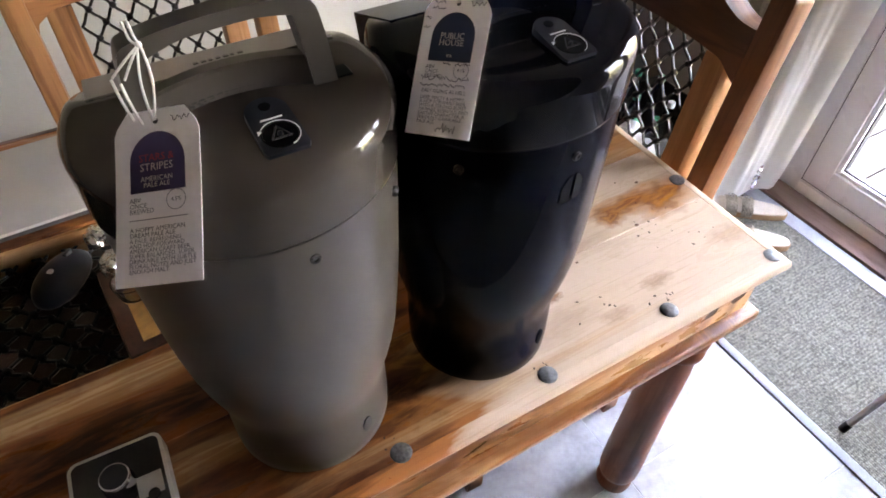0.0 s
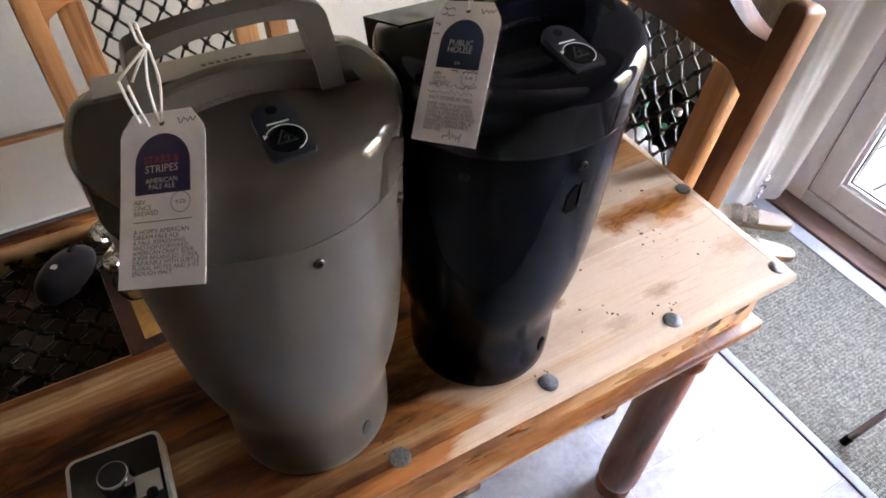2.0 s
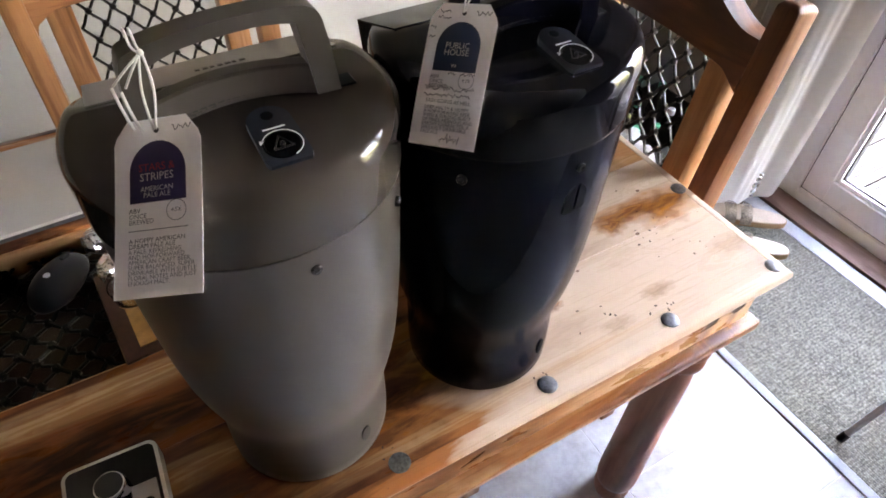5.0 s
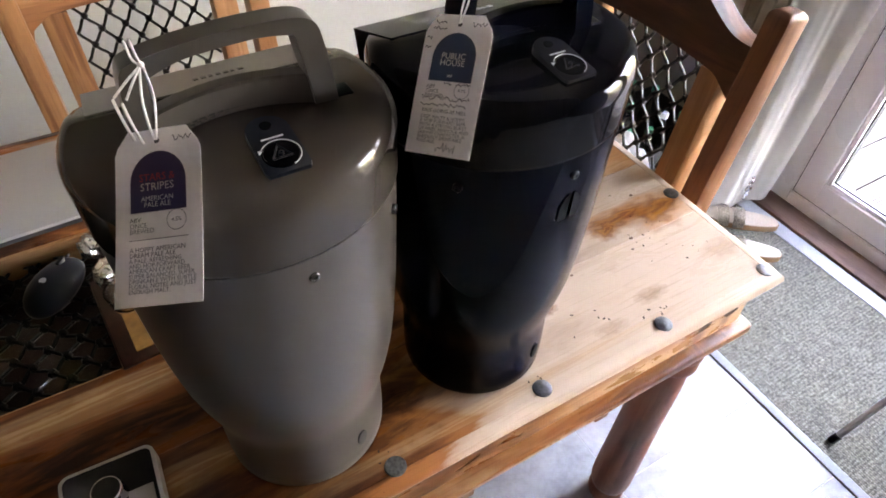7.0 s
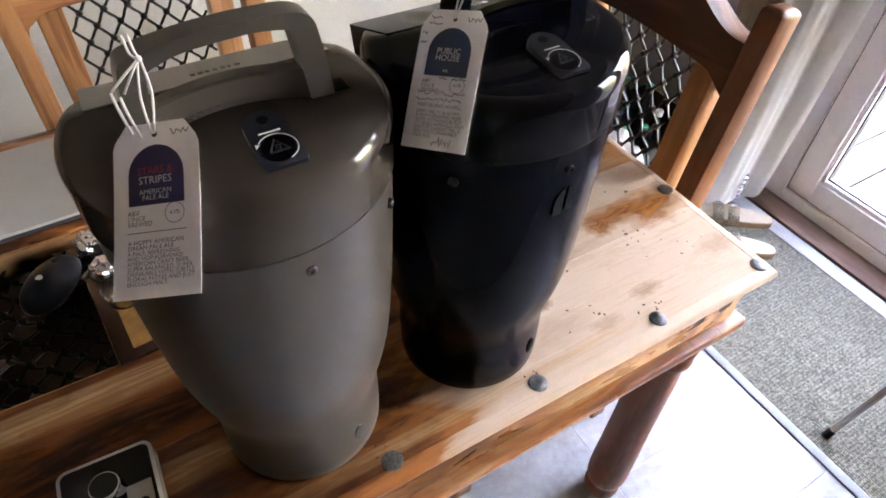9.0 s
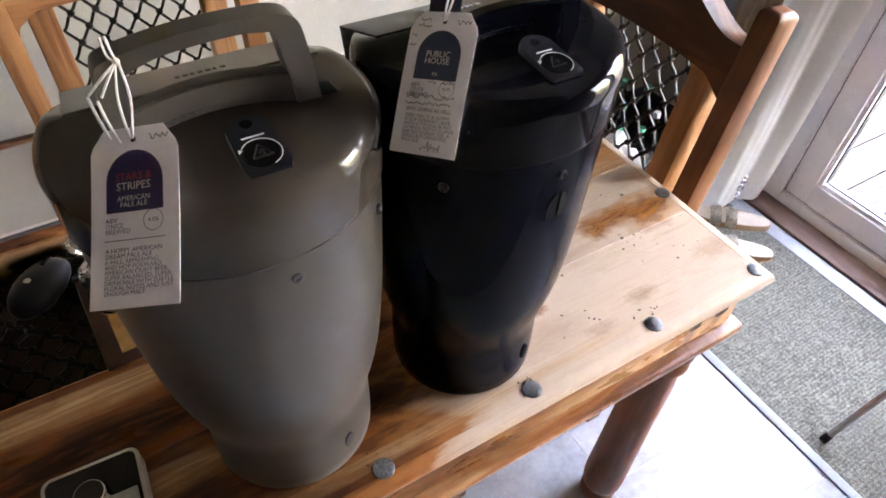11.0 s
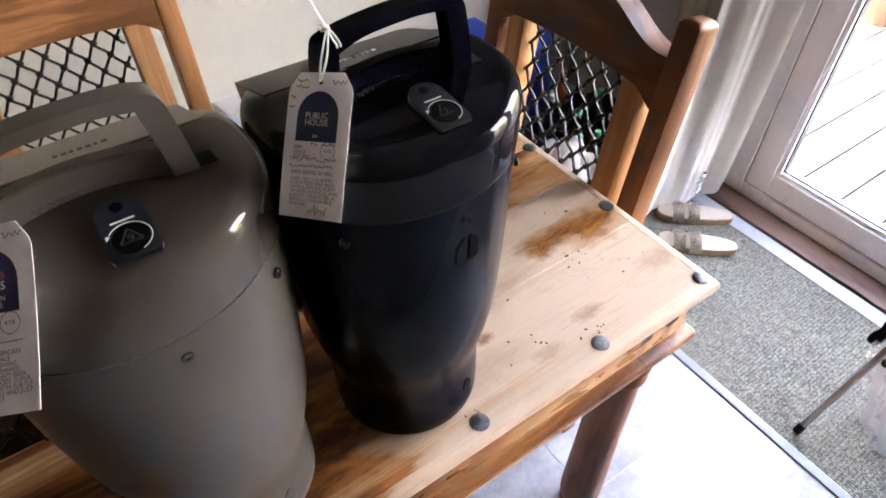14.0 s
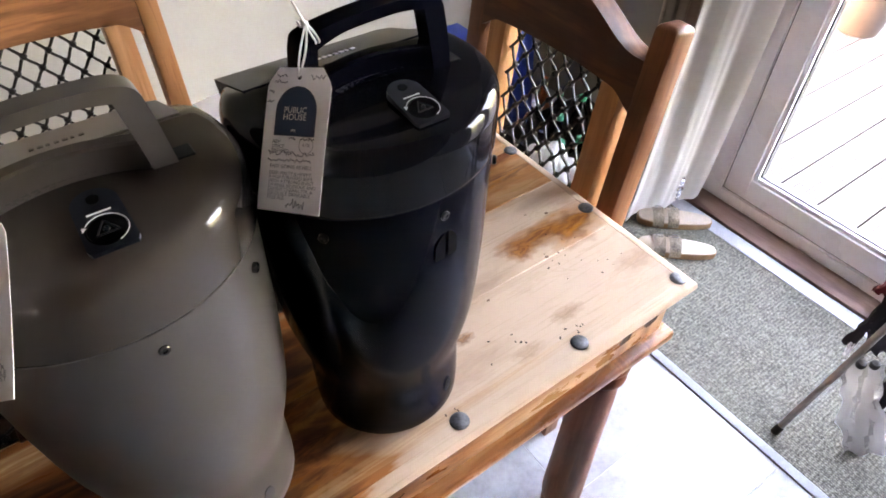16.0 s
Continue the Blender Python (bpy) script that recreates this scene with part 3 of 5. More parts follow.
for (mx, my, rz, ln) in ((TX0, TY0, 0, TX1 - TX0), (TX1, TY0, 90, TY1 - TY0), (TX1, TY1, 180, TX1 - TX0), (TX0, TY1, 270, TY1 - TY0)):
    bm = edging(ln)
    # mitre the ends
    for v in bm.verts:
        inset = v.co.y
        if v.co.x < 0.001:
            v.co.x += inset
        else:
            v.co.x -= inset
    bm.transform(pose(mx, my, 0, 0, 0, rz))
    part("edge_moulding", bm, M_TABLE if rz in (0, 180) else M_ENDPALE, table)

# apron and the lower moulding
AP = 0.022
bm = bmesh.new()
for (a, b2, c, d) in ((TX0 + AP, TX1 - AP, TY0 + AP, TY0 + AP + 0.022), (TX0 + AP, TX1 - AP, TY1 - AP - 0.022, TY1 - AP)):
    part("apron", box(a, b2, c, d, 0.640, H - 0.032, 0.002), M_TRIM, table)
for (a, b2, c, d) in ((TX1 - AP - 0.022, TX1 - AP, TY0 + AP + 0.022, TY1 - AP - 0.022), (TX0 + AP, TX0 + AP + 0.022, TY0 + AP + 0.022, TY1 - AP - 0.022)):
    part("apron", box(a, b2, c, d, 0.640, H - 0.032, 0.002), M_ENDWOOD, table)
for (a, b2, c, d, mt) in ((TX0 + 0.002, TX1 - 0.002, TY0 + 0.002, TY0 + 0.055, M_TRIM), (TX0 + 0.002, TX1 - 0.002, TY1 - 0.055, TY1 - 0.002, M_TRIM), (TX1 - 0.055, TX1 - 0.002, TY0 + 0.055, TY1 - 0.055, M_ENDWOOD), (TX0 + 0.002, TX0 + 0.055, TY0 + 0.055, TY1 - 0.055, M_ENDWOOD)):
    part("lower_moulding", box(a, b2, c, d, 0.616, 0.640, 0.007, 3), mt, table)

# hollow knots in the front apron
for kx, kz, kr in ((-0.040, 0.690, 0.011), (-0.098, 0.685, 0.009)):
    bm = lathe([(kr * 0.3, 0.0), (kr, 0.0012), (kr * 0.85, 0.0002), (kr * 0.3, 0.0006)], 14)
    for v in bm.verts:
        v.co.x *= 1.5 + 0.3 * math.sin(5 * v.co.y / kr)
    ob = part("knot", bm, M_KNOT, table, "dark hollow knot")
    ob.matrix_basis = Matrix.Translation((kx, TY0 + AP, kz)) @ Euler((radians(90), radians(-20), 0)).to_matrix().to_4x4()

# turned legs
LEG = [(0.034, 0.0), (0.039, 0.004), (0.0405, 0.016), (0.0385, 0.032), (0.0345, 0.042), (0.0350, 0.047), (0.0415, 0.054), (0.0440, 0.070), (0.0447, 0.10), (0.0435, 0.16), (0.0415, 0.25), (0.0400, 0.34), (0.0395, 0.43), (0.0390, 0.49), (0.0370, 0.525), (0.0355, 0.537), (0.0390, 0.541), (0.0450, 0.550), (0.0450, 0.558), (0.0400, 0.567), (0.0370, 0.571), (0.0410, 0.576), (0.0460, 0.585), (0.0460, 0.593), (0.0430, 0.602), (0.0430, 0.616)]
for lx in (-0.081, TX0 + 0.101):
    for ly in (0.028, TY1 - 0.055):
        ob = part("leg", lathe(LEG, 40), M_LEG, table, "dark turned leg")
        ob.matrix_basis = pose(lx, ly, 0)

# domed iron studs along the rim
STUD = [(0.0122, 0.0), (0.0130, 0.0006), (0.0124, 0.0018), (0.0100, 0.0026), (0.006, 0.0031), (0.001, 0.0033)]
stud_mesh = finish("stud", lathe(STUD, 20), M_STUD, True)
spots = [(-0.001 - 0.211 * i, -0.002) for i in range(8)] + [(-0.001, 0.198), (-0.001, 0.398), (-0.001, 0.60), (-0.001, 0.842)] + [(-0.211 * i, 0.842) for i in range(1, 8)]
for sx, sy in spots:
    ob = new("stud", stud_mesh)
    ob.parent = table
    ob.matrix_basis = pose(sx, sy, H - 0.0004, 0, 0, random.uniform(0, 360))


hollow_mesh = finish("hollow", lathe([(0.0022, 0.0), (0.0024, 0.0003), (0.0012, 0.0004)], 8), M_KNOT, True)
for cx, cy, count, spread in ((-0.205, 0.018, 7, 0.012), (-0.42, 0.012, 4, 0.010), (-0.31, 0.055, 6, 0.020), (-0.10, 0.135, 12, 0.034), (-0.06, 0.09, 5, 0.03), (-0.62, 0.016, 4, 0.018)):
    for q in range(count):
        ob = new("hollow", hollow_mesh)
        ob.parent = table
        size = random.uniform(0.35, 0.95)
        ob.matrix_basis = pose(cx + random.gauss(0, spread), cy + random.gauss(0, spread * 0.5), H - 0.0001, 0, 0, random.uniform(0, 180)) @ Matrix.Diagonal((size * random.uniform(0.8, 1.5), size * 0.7, 1, 1))


def lattice(u0, u1, v0, v1, pitch_u, pitch_v, r=0.0029):
    """Iron jali lattice in the uv plane: crimped round bars crossing on the slant, with a button at each crossing."""
    bm = bmesh.new()
    nodes = []
    su, sv = pitch_u / 2, pitch_v / 2
    nu, nv = int((u1 - u0) / su) + 2, int((v1 - v0) / sv) + 2
    for sgn in (1, -1):
        for k in range(-2 * ((nv + nu) // 2), nu + nv, 2):
            pts = []
            for i in range(0, (nu + nv) * 6):
                f = i / 6.0
                u = u0 + (f if sgn > 0 else f) * su
                v = v0 + (k + sgn * f) * sv
                if u > u1 or u < u0 or v > v1 or v < v0:
                    continue
                ph = math.sin(math.pi * (f + 0.5))
                off = 0.0030 * math.cos(math.pi * f + (math.pi if sgn < 0 else 0) + k * math.pi)
                wig = 0.0007 * math.sin(2 * math.pi * f)
                pts.append((u + wig * sgn * 0.7, v - wig * 0.7, off))
            if len(pts) > 2:
                tube(pts, r, 5, bm)
    for i in range(nu + 1):
        for k in range(nv + 1):
            if (i + k) % 2 == 0:
                u, v = u0 + i * su, v0 + k * sv
                if u0 < u < u1 and v0 < v < v1:
                    nodes.append((u, v))
    for u, v in nodes:
        b = lathe([(0.004, -0.0060), (0.0068, -0.002), (0.0066, 0.002), (0.0046, 0.0060), (0.001, 0.0068)], 7)
        join(bm, b, Matrix.Translation((u, v, 0)))
    return bm


inset_floor = part("panel_base", box(GX0, GX1, GY0, GY1, H - 0.060, H - 0.050), M_PANEL, table, "dark brown backing under the lattice", False)
ob = part("lattice", lattice(GX0, GX1, GY0, GY1, 0.042, 0.042), M_IRON, table, "black iron lattice")
ob.matrix_basis = pose(0, 0, H - 0.034)
part("glass_panel", box(GX0 + 0.001, GX1 - 0.001, GY0 + 0.001, GY1 - 0.001, H - 0.018, H - 0.013), M_TABLEGLASS, table, "clear glass panel over the lattice", False)
bm = bmesh.new()
for (a, b2, c, d) in ((GX0, GX1, GY0 - 0.001, GY0 + 0.006), (GX0, GX1, GY1 - 0.006, GY1 + 0.001)):
    box(a, b2, c, d, H - 0.055, H - 0.005, 0.001, 1, bm=bm)
part("panel_rim", bm, M_TRIM, table)


# ---------------------------------------------------------------- dining chairs
def dining_chair(m, label, m_post, m_rail, m_slat):
    """Back in the plane y = 0, sitter faces -y, seat in front of it."""
    ch = thing("dining_chair", m, label, "chair", "chairs round the table")
    tilt = Matrix.Translation((0, 0, 0.45)) @ Euler((radians(-6.5), 0, 0)).to_matrix().to_4x4() @ Matrix.Translation((0, 0, -0.45))
    top = 1.074
    for sx in (-1, 1):
        x = sx * 0.205
        bm = box(x - 0.019, x + 0.019, -0.024, 0.024, 0.45, top, 0.0)
        # rounded knob at the head
        geo = [e for e in bm.edges if all(v.co.z > top - 0.001 for v in e.verts)]
        bmesh.ops.bevel(bm, geom=geo, offset=0.014, segments=4, affect="EDGES", profile=0.6)
        soften(bm, 0.003, 2)
        ob = part("back_post", bm, m_post, ch)
        ob.matrix_basis = tilt
        part("leg", soften(box(x - 0.019, x + 0.019, -0.021, 0.021, 0.0, 0.45), 0.003), m_post, ch)
        part("leg", soften(box(x - 0.021, x + 0.021, -0.43, -0.388, 0.0, 0.43), 0.003), m_post, ch)
        ob = part("back_slat", soften(box(sx * 0.142 - 0.0215, sx * 0.142 + 0.0215, -0.0225, 0.0225, 0.53, 0.950), 0.002), m_slat, ch)
        ob.matrix_basis = tilt
    # yoke-shaped top rail
    up, lo = [], []
    n = 36
    for i in range(n + 1):
        u = -1 + 2 * i / n
        x = u * 0.186
        a = abs(u)
        g = max(0.0, min(1.0, (a - 0.12) / 0.80))
        crest = 1.068 - 0.056 * g * g * (3 - 2 * g)
        up.append((x, crest))
        under = 0.945 - 0.020 * max(0.0, (a - 0.8) / 0.2) + 0.012 * (1 - a * a)
        lo.append((x, under - 0.0))
    bm = prism(up + lo[::-1], 0.046, "y", -0.023)
    soften(bm, 0.003, 2, 40)
    ob = part("top_rail", bm, m_rail, ch)
    ob.matrix_basis = tilt
    for sx in (-1, 1):
        # shaped bracket that runs down from the rail beside each post
        pr = [(sx * 0.186, 0.955), (sx * 0.150, 0.948), (sx * 0.168, 0.938), (sx * 0.180, 0.925), (sx * 0.186, 0.908)]
        ob = part("bracket", prism(pr, 0.026, "y", -0.013), m_rail, ch, "", False)
        ob.matrix_basis = tilt
    ob = part("bottom_rail", soften(box(-0.186, 0.186, -0.016, 0.016, 0.50, 0.545), 0.003), m_rail, ch)
    ob.matrix_basis = tilt
    ob = part("lattice", lattice(-0.118, 0.118, 0.54, 0.952, 0.0405, 0.052), M_IRON, ch, "black iron lattice")
    ob.matrix_basis = tilt @ Matrix(((1, 0, 0, 0), (0, 0, -1, 0), (0, 1, 0, 0), (0, 0, 0, 1)))
    part("seat", soften(box(-0.225, 0.225, -0.44, 0.02, 0.43, 0.455), 0.006), m_rail, ch)
    for (a, b2, c, d) in ((-0.19, 0.19, -0.42, -0.40), (-0.19, 0.19, -0.01, 0.01)):
        part("seat_rail", box(a, b2, c, d, 0.37, 0.43, 0.002), m_rail, ch)
        part("stretcher", box(a, b2, c, d, 0.15, 0.18, 0.002), m_rail, ch)
    return ch


dining_chair(pose(0.030, 0.394, 0, 0, 0, -90), "shaded dark brown wooden chair with iron lattice back at table's end", M_SHADEDCHAIR, M_SHADEDRAIL, M_CHAIR)
chair_b = dining_chair(pose(-0.662, 0.872, 0, 0, 0, 0), "honey brown wooden chair with iron lattice back before cream wall", M_CHAIR, M_RAIL, M_CHAIR)
copy_thing(chair_b, pose(-1.23, 0.885, 0, 0, 0, 0))["label"] = "honey brown wooden chair with iron lattice back beside the table"


# ---------------------------------------------------------------- beer kegs
def ring(bm, r, z, back=2.0, depth=1.0, n=72, tilt=0.0, wide=1.0):
    """A ring round the keg: a half circle in front (-y), squarer behind."""
    out = []
    for i in range(n):
        a = 2 * math.pi * i / n
        c, s = math.cos(a), math.sin(a)
        if s <= 0:
            x, y = r * wide * c, r * s
        else:
            x = r * wide * math.copysign(abs(c) ** (2 / back), c)
            y = r * depth * abs(s) ** (2 / back)
        out.append(bm.verts.new((x, y, z - tilt * max(0.0, y))))
    return out


def loft(levels, cap_low=True, cap_high=True):
    bm = bmesh.new()
    rings = [ring(bm, *lv) if not isinstance(lv, dict) else ring(bm, **lv) for lv in levels]
    n = len(rings[0])
    for a, b2 in zip(rings, rings[1:]):
        for i in range(n):
            bm.faces.new((a[i], a[(i + 1) % n], b2[(i + 1) % n], b2[i]))
    if cap_low:
        bm.faces.new(rings[0][::-1])
    if cap_high:
        bm.faces.new(rings[-1])
    return bm


def arch_outline(w, h, n=14):
    """Round-headed arch standing on y = 0."""
    r = w / 2
    return [(-r, 0), (r, 0)] + [(r * math.cos(math.pi * i / n), h - r + r * math.sin(math.pi * i / n)) for i in range(n + 1)]


def keg(m, label, m_body, m_lid, m_print, m_mark, m_screw, badge):
    k = thing("beer_keg", m, label, "beer keg", "beer kegs on the table")
    # body: straight shoulder, drawn in below to a narrower foot like a beer glass
    prof = [(0.080, 0.0), (0.0850, 0.002), (0.0880, 0.008), (0.0884, 0.025), (0.0878, 0.048), (0.0870, 0.068), (0.0866, 0.082), (0.0870, 0.093), (0.0884, 0.104), (0.0910, 0.117), (0.0942, 0.132), (0.0974, 0.149), (0.1006, 0.172), (0.1032, 0.208), (0.1050, 0.255), (0.1065, 0.31), (0.1074, 0.35), (0.1077, 0.372), (0.1078, 0.3815), (0.1078, 0.3825), (0.1055, 0.3830), (0.1055, 0.3860)]
    part("body", loft([(r, z, 2.0 + 0.8 * min(1, z / 0.3), 1.0, 72, 0.0, 1.03 + 0.06 * min(1.0, z / 0.25)) for r, z in prof]), m_body, k)
    lid = [(0.1055, 0.3845), (0.1090, 0.3848), (0.1097, 0.3858), (0.1098, 0.3880), (0.1102, 0.4100), (0.1104, 0.4260), (0.1104, 0.4275), (0.1101, 0.4310), (0.1087, 0.4356), (0.1065, 0.4394), (0.1035, 0.4422), (0.0998, 0.4440), (0.0950, 0.4450), (0.0870, 0.4458), (0.0750, 0.4465), (0.0580, 0.4472), (0.0350, 0.4478), (0.0120, 0.4480)]
    bm = loft([(r, z, 2.25, 0.97, 72, 0.0, 1.085) for r, z in lid])
    # the lid's rear falls away with the sloping plate
    for v in bm.verts:
        if v.co.y > 0.030:
            v.co.z = min(v.co.z, 0.4466 - 0.345 * (v.co.y - 0.030))
    part("lid", bm, m_lid, k)
    # tap housing behind, square shouldered
    out = [(-0.0925, 0.033), (-0.0925, 0.110), (0.080, 0.110), (0.090, 0.100), (0.0925, 0.033)]
    bm = prism(out, 0.30, "z", 0.12)
    for v in bm.verts:
        if v.co.z > 0.4:
            v.co.z = 0.4476 - 0.345 * (v.co.y - 0.030)
        else:
            v.co.z = 0.20
            v.co.x *= 0.8
            v.co.y *= 0.85
    part("tap_housing", soften(bm, 0.003, 2, 40), m_body, k)
    # sloping maker's plate with unreadable raised marks
    bm = bmesh.new()
    for i, w in enumerate((0.004, 0.0025, 0.004, 0.0035, 0.003, 0.004, 0.0035)):
        x = 0.022 - i * 0.0058
        join(bm, box(x, x + w, -0.0028, 0.0028, 0.0, 0.0008), Matrix.Translation((0, 0.060, 0.4372)) @ Euler((math.atan2(-0.345, 1.0), 0, 0)).to_matrix().to_4x4())
    part("maker_mark", bm, m_mark, k, "row of small raised marks", False)
    # carrying handle: an arched loop standing on the lid
    def arc(pts, n=5):
        out = []
        for q in range(len(pts) - 1):
            p0, p1, p2, p3 = (Vector(pts[max(0, min(len(pts) - 1, q + o))]) for o in (-1, 0, 1, 2))
            out += [tuple(0.5 * (2 * p1 + (p2 - p0) * t + (2 * p0 - 5 * p1 + 4 * p2 - p3) * t * t + (3 * p1 - p0 - 3 * p2 + p3) * t ** 3)) for t in [w / n for w in range(n)]]
        return out + [tuple(pts[-1])]
    hand = [(-0.0720, 0.440), (-0.0665, 0.494)] + arc([(-0.0645, 0.5020), (-0.0590, 0.5072), (-0.0338, 0.5122), (0.0, 0.5150), (0.0349, 0.5148), (0.0500, 0.5128), (0.0585, 0.5085), (0.0622, 0.5020)]) + [(0.0660, 0.4826), (0.0715, 0.440)]
    win = arc([(-0.0500, 0.4960), (-0.0400, 0.4998), (-0.0236, 0.5038), (0.0101, 0.5058), (0.0278, 0.5052), (0.0440, 0.5025)])
    bm = prism(hand + [(0.0540, 0.440), (0.0500, 0.4690)] + win[::-1] + [(-0.0560, 0.440)], 0.018, "y", -0.028)
    soften(bm, 0.0026, 3, 40)
    handle = part("handle", bm, m_body, k)
    # bowed finger rest between the handle's legs
    bm = bmesh.new()
    rows = []
    def rest(u):
        return -0.017 - 0.009 * u * u, 0.4725 - 0.0025 * u * u, 0.0065 * (1 - u * u)
    for i in range(25):
        u = -1 + 2 * i / 24
        x, (y, z, back) = -0.001 + 0.0545 * u, rest(u)
        rows.append([bm.verts.new(p) for p in ((x, y + back, 0.4440), (x, y, z - 0.0140), (x, y - 0.0002, z - 0.0018), (x, y + 0.0014, z), (x, y + 0.0120, z - 0.0006), (x, y + 0.0140, z - 0.0030), (x, y + 0.0170, 0.4380))])
    for a, b2 in zip(rows, rows[1:]):
        for q in range(6):
            bm.faces.new((a[q], a[q + 1], b2[q + 1], b2[q]))
    bm.faces.new(rows[0])
    bm.faces.new(rows[-1][::-1])
    part("finger_rest", bm, m_body, handle)
    # slot in which the handle pivots, its shade laid on as a dark slab
    part("handle_slot", box(0.068, 0.084, -0.026, -0.010, 0.4440, 0.4476, 0.001, 1), M_DIALDARK, k, "dark slab for the pivot slot's shade", False)
    # fine print on the slope under the finger rest
    bm = bmesh.new()
    for row in range(3):
        x = -0.036 + row * 0.002
        while x < 0.030 - row * 0.004:
            w = random.uniform(0.0022, 0.0055)
            y, z, back = rest((x + 0.001) / 0.0545)
            f = 0.40 + 0.22 * row
            yy, zz = y + back * f, z - 0.0140 - (z - 0.0140 - 0.4470) * f
            box(x, x + w, yy - 0.0005, yy + 0.001, zz - 0.0007, zz + 0.0007, bm=bm)
            x += w + 0.0013
    part("small_print", bm, m_print, k, "lines of unreadable small print", False)
    # dial plate with the pressure knob
    DX, DY, HW = 0.010, -0.006, 0.0150
    pr = [(HW * 0.92, -0.085), (HW * 1.04, -0.081), (HW, -0.050)] + [(HW * math.cos(a), -0.044 + HW * math.sin(a)) for a in [math.pi * i / 12 for i in range(1, 12)]] + [(-HW, -0.050), (-HW * 1.04, -0.081), (-HW * 0.92, -0.085)]
    bm = prism(pr, 0.0125, "z", 0.4395)
    soften(bm, 0.0015, 2, 50)
    dial = part("dial_plate", bm, M_DIAL, k, "navy dial plate")
    dial.matrix_basis = Matrix.Translation((DX, DY - 0.045, 0.4520)) @ Euler((radians(6.5), 0, 0)).to_matrix().to_4x4() @ Matrix.Translation((0, 0.045, -0.4512))
    # uncut hole: a flat disc whose dark colour stands for the shade inside
    part("hole", lathe([(0.0042, 0), (0.0042, 0.0006)], 18), M_DIALDARK, dial).matrix_basis = pose(0, -0.039, 0.4518)
    KY = -0.0685
    knob = part("knob", lathe([(0.0128, 0), (0.0128, 0.0008), (0.0118, 0.0010), (0.0114, 0.0004)], 32), M_DIALDARK, dial, "round black pressure knob")
    knob.matrix_basis = pose(0, KY, 0.4518)
    bm = bmesh.new()
    pts = [(0.0130 * math.cos(radians(a)), KY + 0.0130 * math.sin(radians(a)), 0.4528) for a in range(-70, 150, 8)]
    tube(pts, 0.00032, 5, bm)
    part("dial_arc", bm, M_PRINT, dial, "white printed arc", False)
    bm = prism([(0.0, 0.0022), (-0.0016, -0.0012), (0.0016, -0.0012)], 0.0006, "z")
    part("arrow", bm, M_PRINT, dial, "white printed arrowhead", False).matrix_basis = pose(-0.0122, KY + 0.0058, 0.4522, 0, 0, 150)
    part("bar_mark", box(-0.0075, 0.0075, -0.0525, -0.0513, 0.4516, 0.4524), M_PRINT, dial, "white printed bar", False)
    bm = bmesh.new()
    tri = [(0.0078 * math.cos(radians(90 + 120 * i)), KY + 0.0078 * math.sin(radians(90 + 120 * i)), 0.4530) for i in range(4)]
    for p, q in zip(tri, tri[1:]):
        tube([p, q], 0.0006, 5, bm)
    join(bm, lathe([(0.0020, 0), (0.0020, 0.0018), (0.0010, 0.0020), (0.0008, 0.001)], 12), Matrix.Translation((0, KY, 0.4520)))
    part("grip", bm, M_DIAL, dial, "triangular grip ridges", False)
    # screws round the collar
    for az in (4.5, 52, -50):
        a = radians(az)
        r = 0.1076 * math.hypot(math.cos(a), 1.12 * math.sin(a)) + 0.0002
        bm = lathe([(0.0044, -0.002), (0.0044, 0.0010), (0.0036, 0.0018), (0.0020, 0.0018), (0.0016, 0.0008)], 16)
        ob = part("screw", bm, m_screw, k, "recessed steel screw")
        ob.matrix_basis = Matrix.Translation((r * math.sin(a), -r * math.cos(a), 0.3635)) @ Euler((0, 0, a)).to_matrix().to_4x4() @ Euler((radians(90), 0, 0)).to_matrix().to_4x4()
    # oval plug on the foot
    a = radians(25)
    bm = lathe([(0.007, -0.001), (0.007, 0.0008), (0.005, 0.0014)], 18)
    for v in bm.verts:
        v.co.y *= 1.9
    ob = part("plug", bm, badge, k, "small dark oval plug")
    ob.matrix_basis = Matrix.Translation((0.0906 * math.sin(a), -0.0880 * math.cos(a), 0.048)) @ Euler((0, 0, a)).to_matrix().to_4x4() @ Euler((radians(90), 0, 0)).to_matrix().to_4x4()
    return k


K1, K2 = Vector((-0.698, 0.106, H)), Vector((-0.461, 0.107, H))
keg_a = keg(pose(*K1), "grey plastic home beer keg with carrying handle and paper tag", M_GREY, M_GREYLID, M_GREYPRINT, M_GREYPRINT, M_SCREW, M_PLUG)
keg_b = keg(pose(*K2), "glossy black plastic home beer keg with carrying handle and paper tag", M_BLACK, M_BLACKLID, M_DIAL, plain("grey_print", (0.30, 0.30, 0.31), 0.5), M_DARKSCREW, M_EMBLEM)


def curved_on_keg(outline, r, z, az, thick=0.0003):
    """A small flat shape laid round the keg's wall."""
    bm = prism(outline, thick, "z", 0.0)
    bmesh.ops.subdivide_edges(bm, edges=bm.edges[:], cuts=2)
    for v in bm.verts:
        a = az + v.co.x / r
        rr = r + v.co.z
        v.co = Vector((rr * math.sin(a), -rr * math.cos(a), z + v.co.y))
    return bm


half_l = [(-0.0125, 0), (-0.002, 0), (-0.002, 0.030)] + [(-0.002 - 0.0105 * (i / 8), 0.030 - 0.012 * (i / 8) ** 2) for i in range(1, 9)]
half_r = [(-x, y) for x, y in half_l][::-1]
for o in (half_l, half_r):
    part("badge", curved_on_keg(o, 0.1080, 0.312, radians(6)), M_EMBLEM, keg_b, "dark arched emblem")


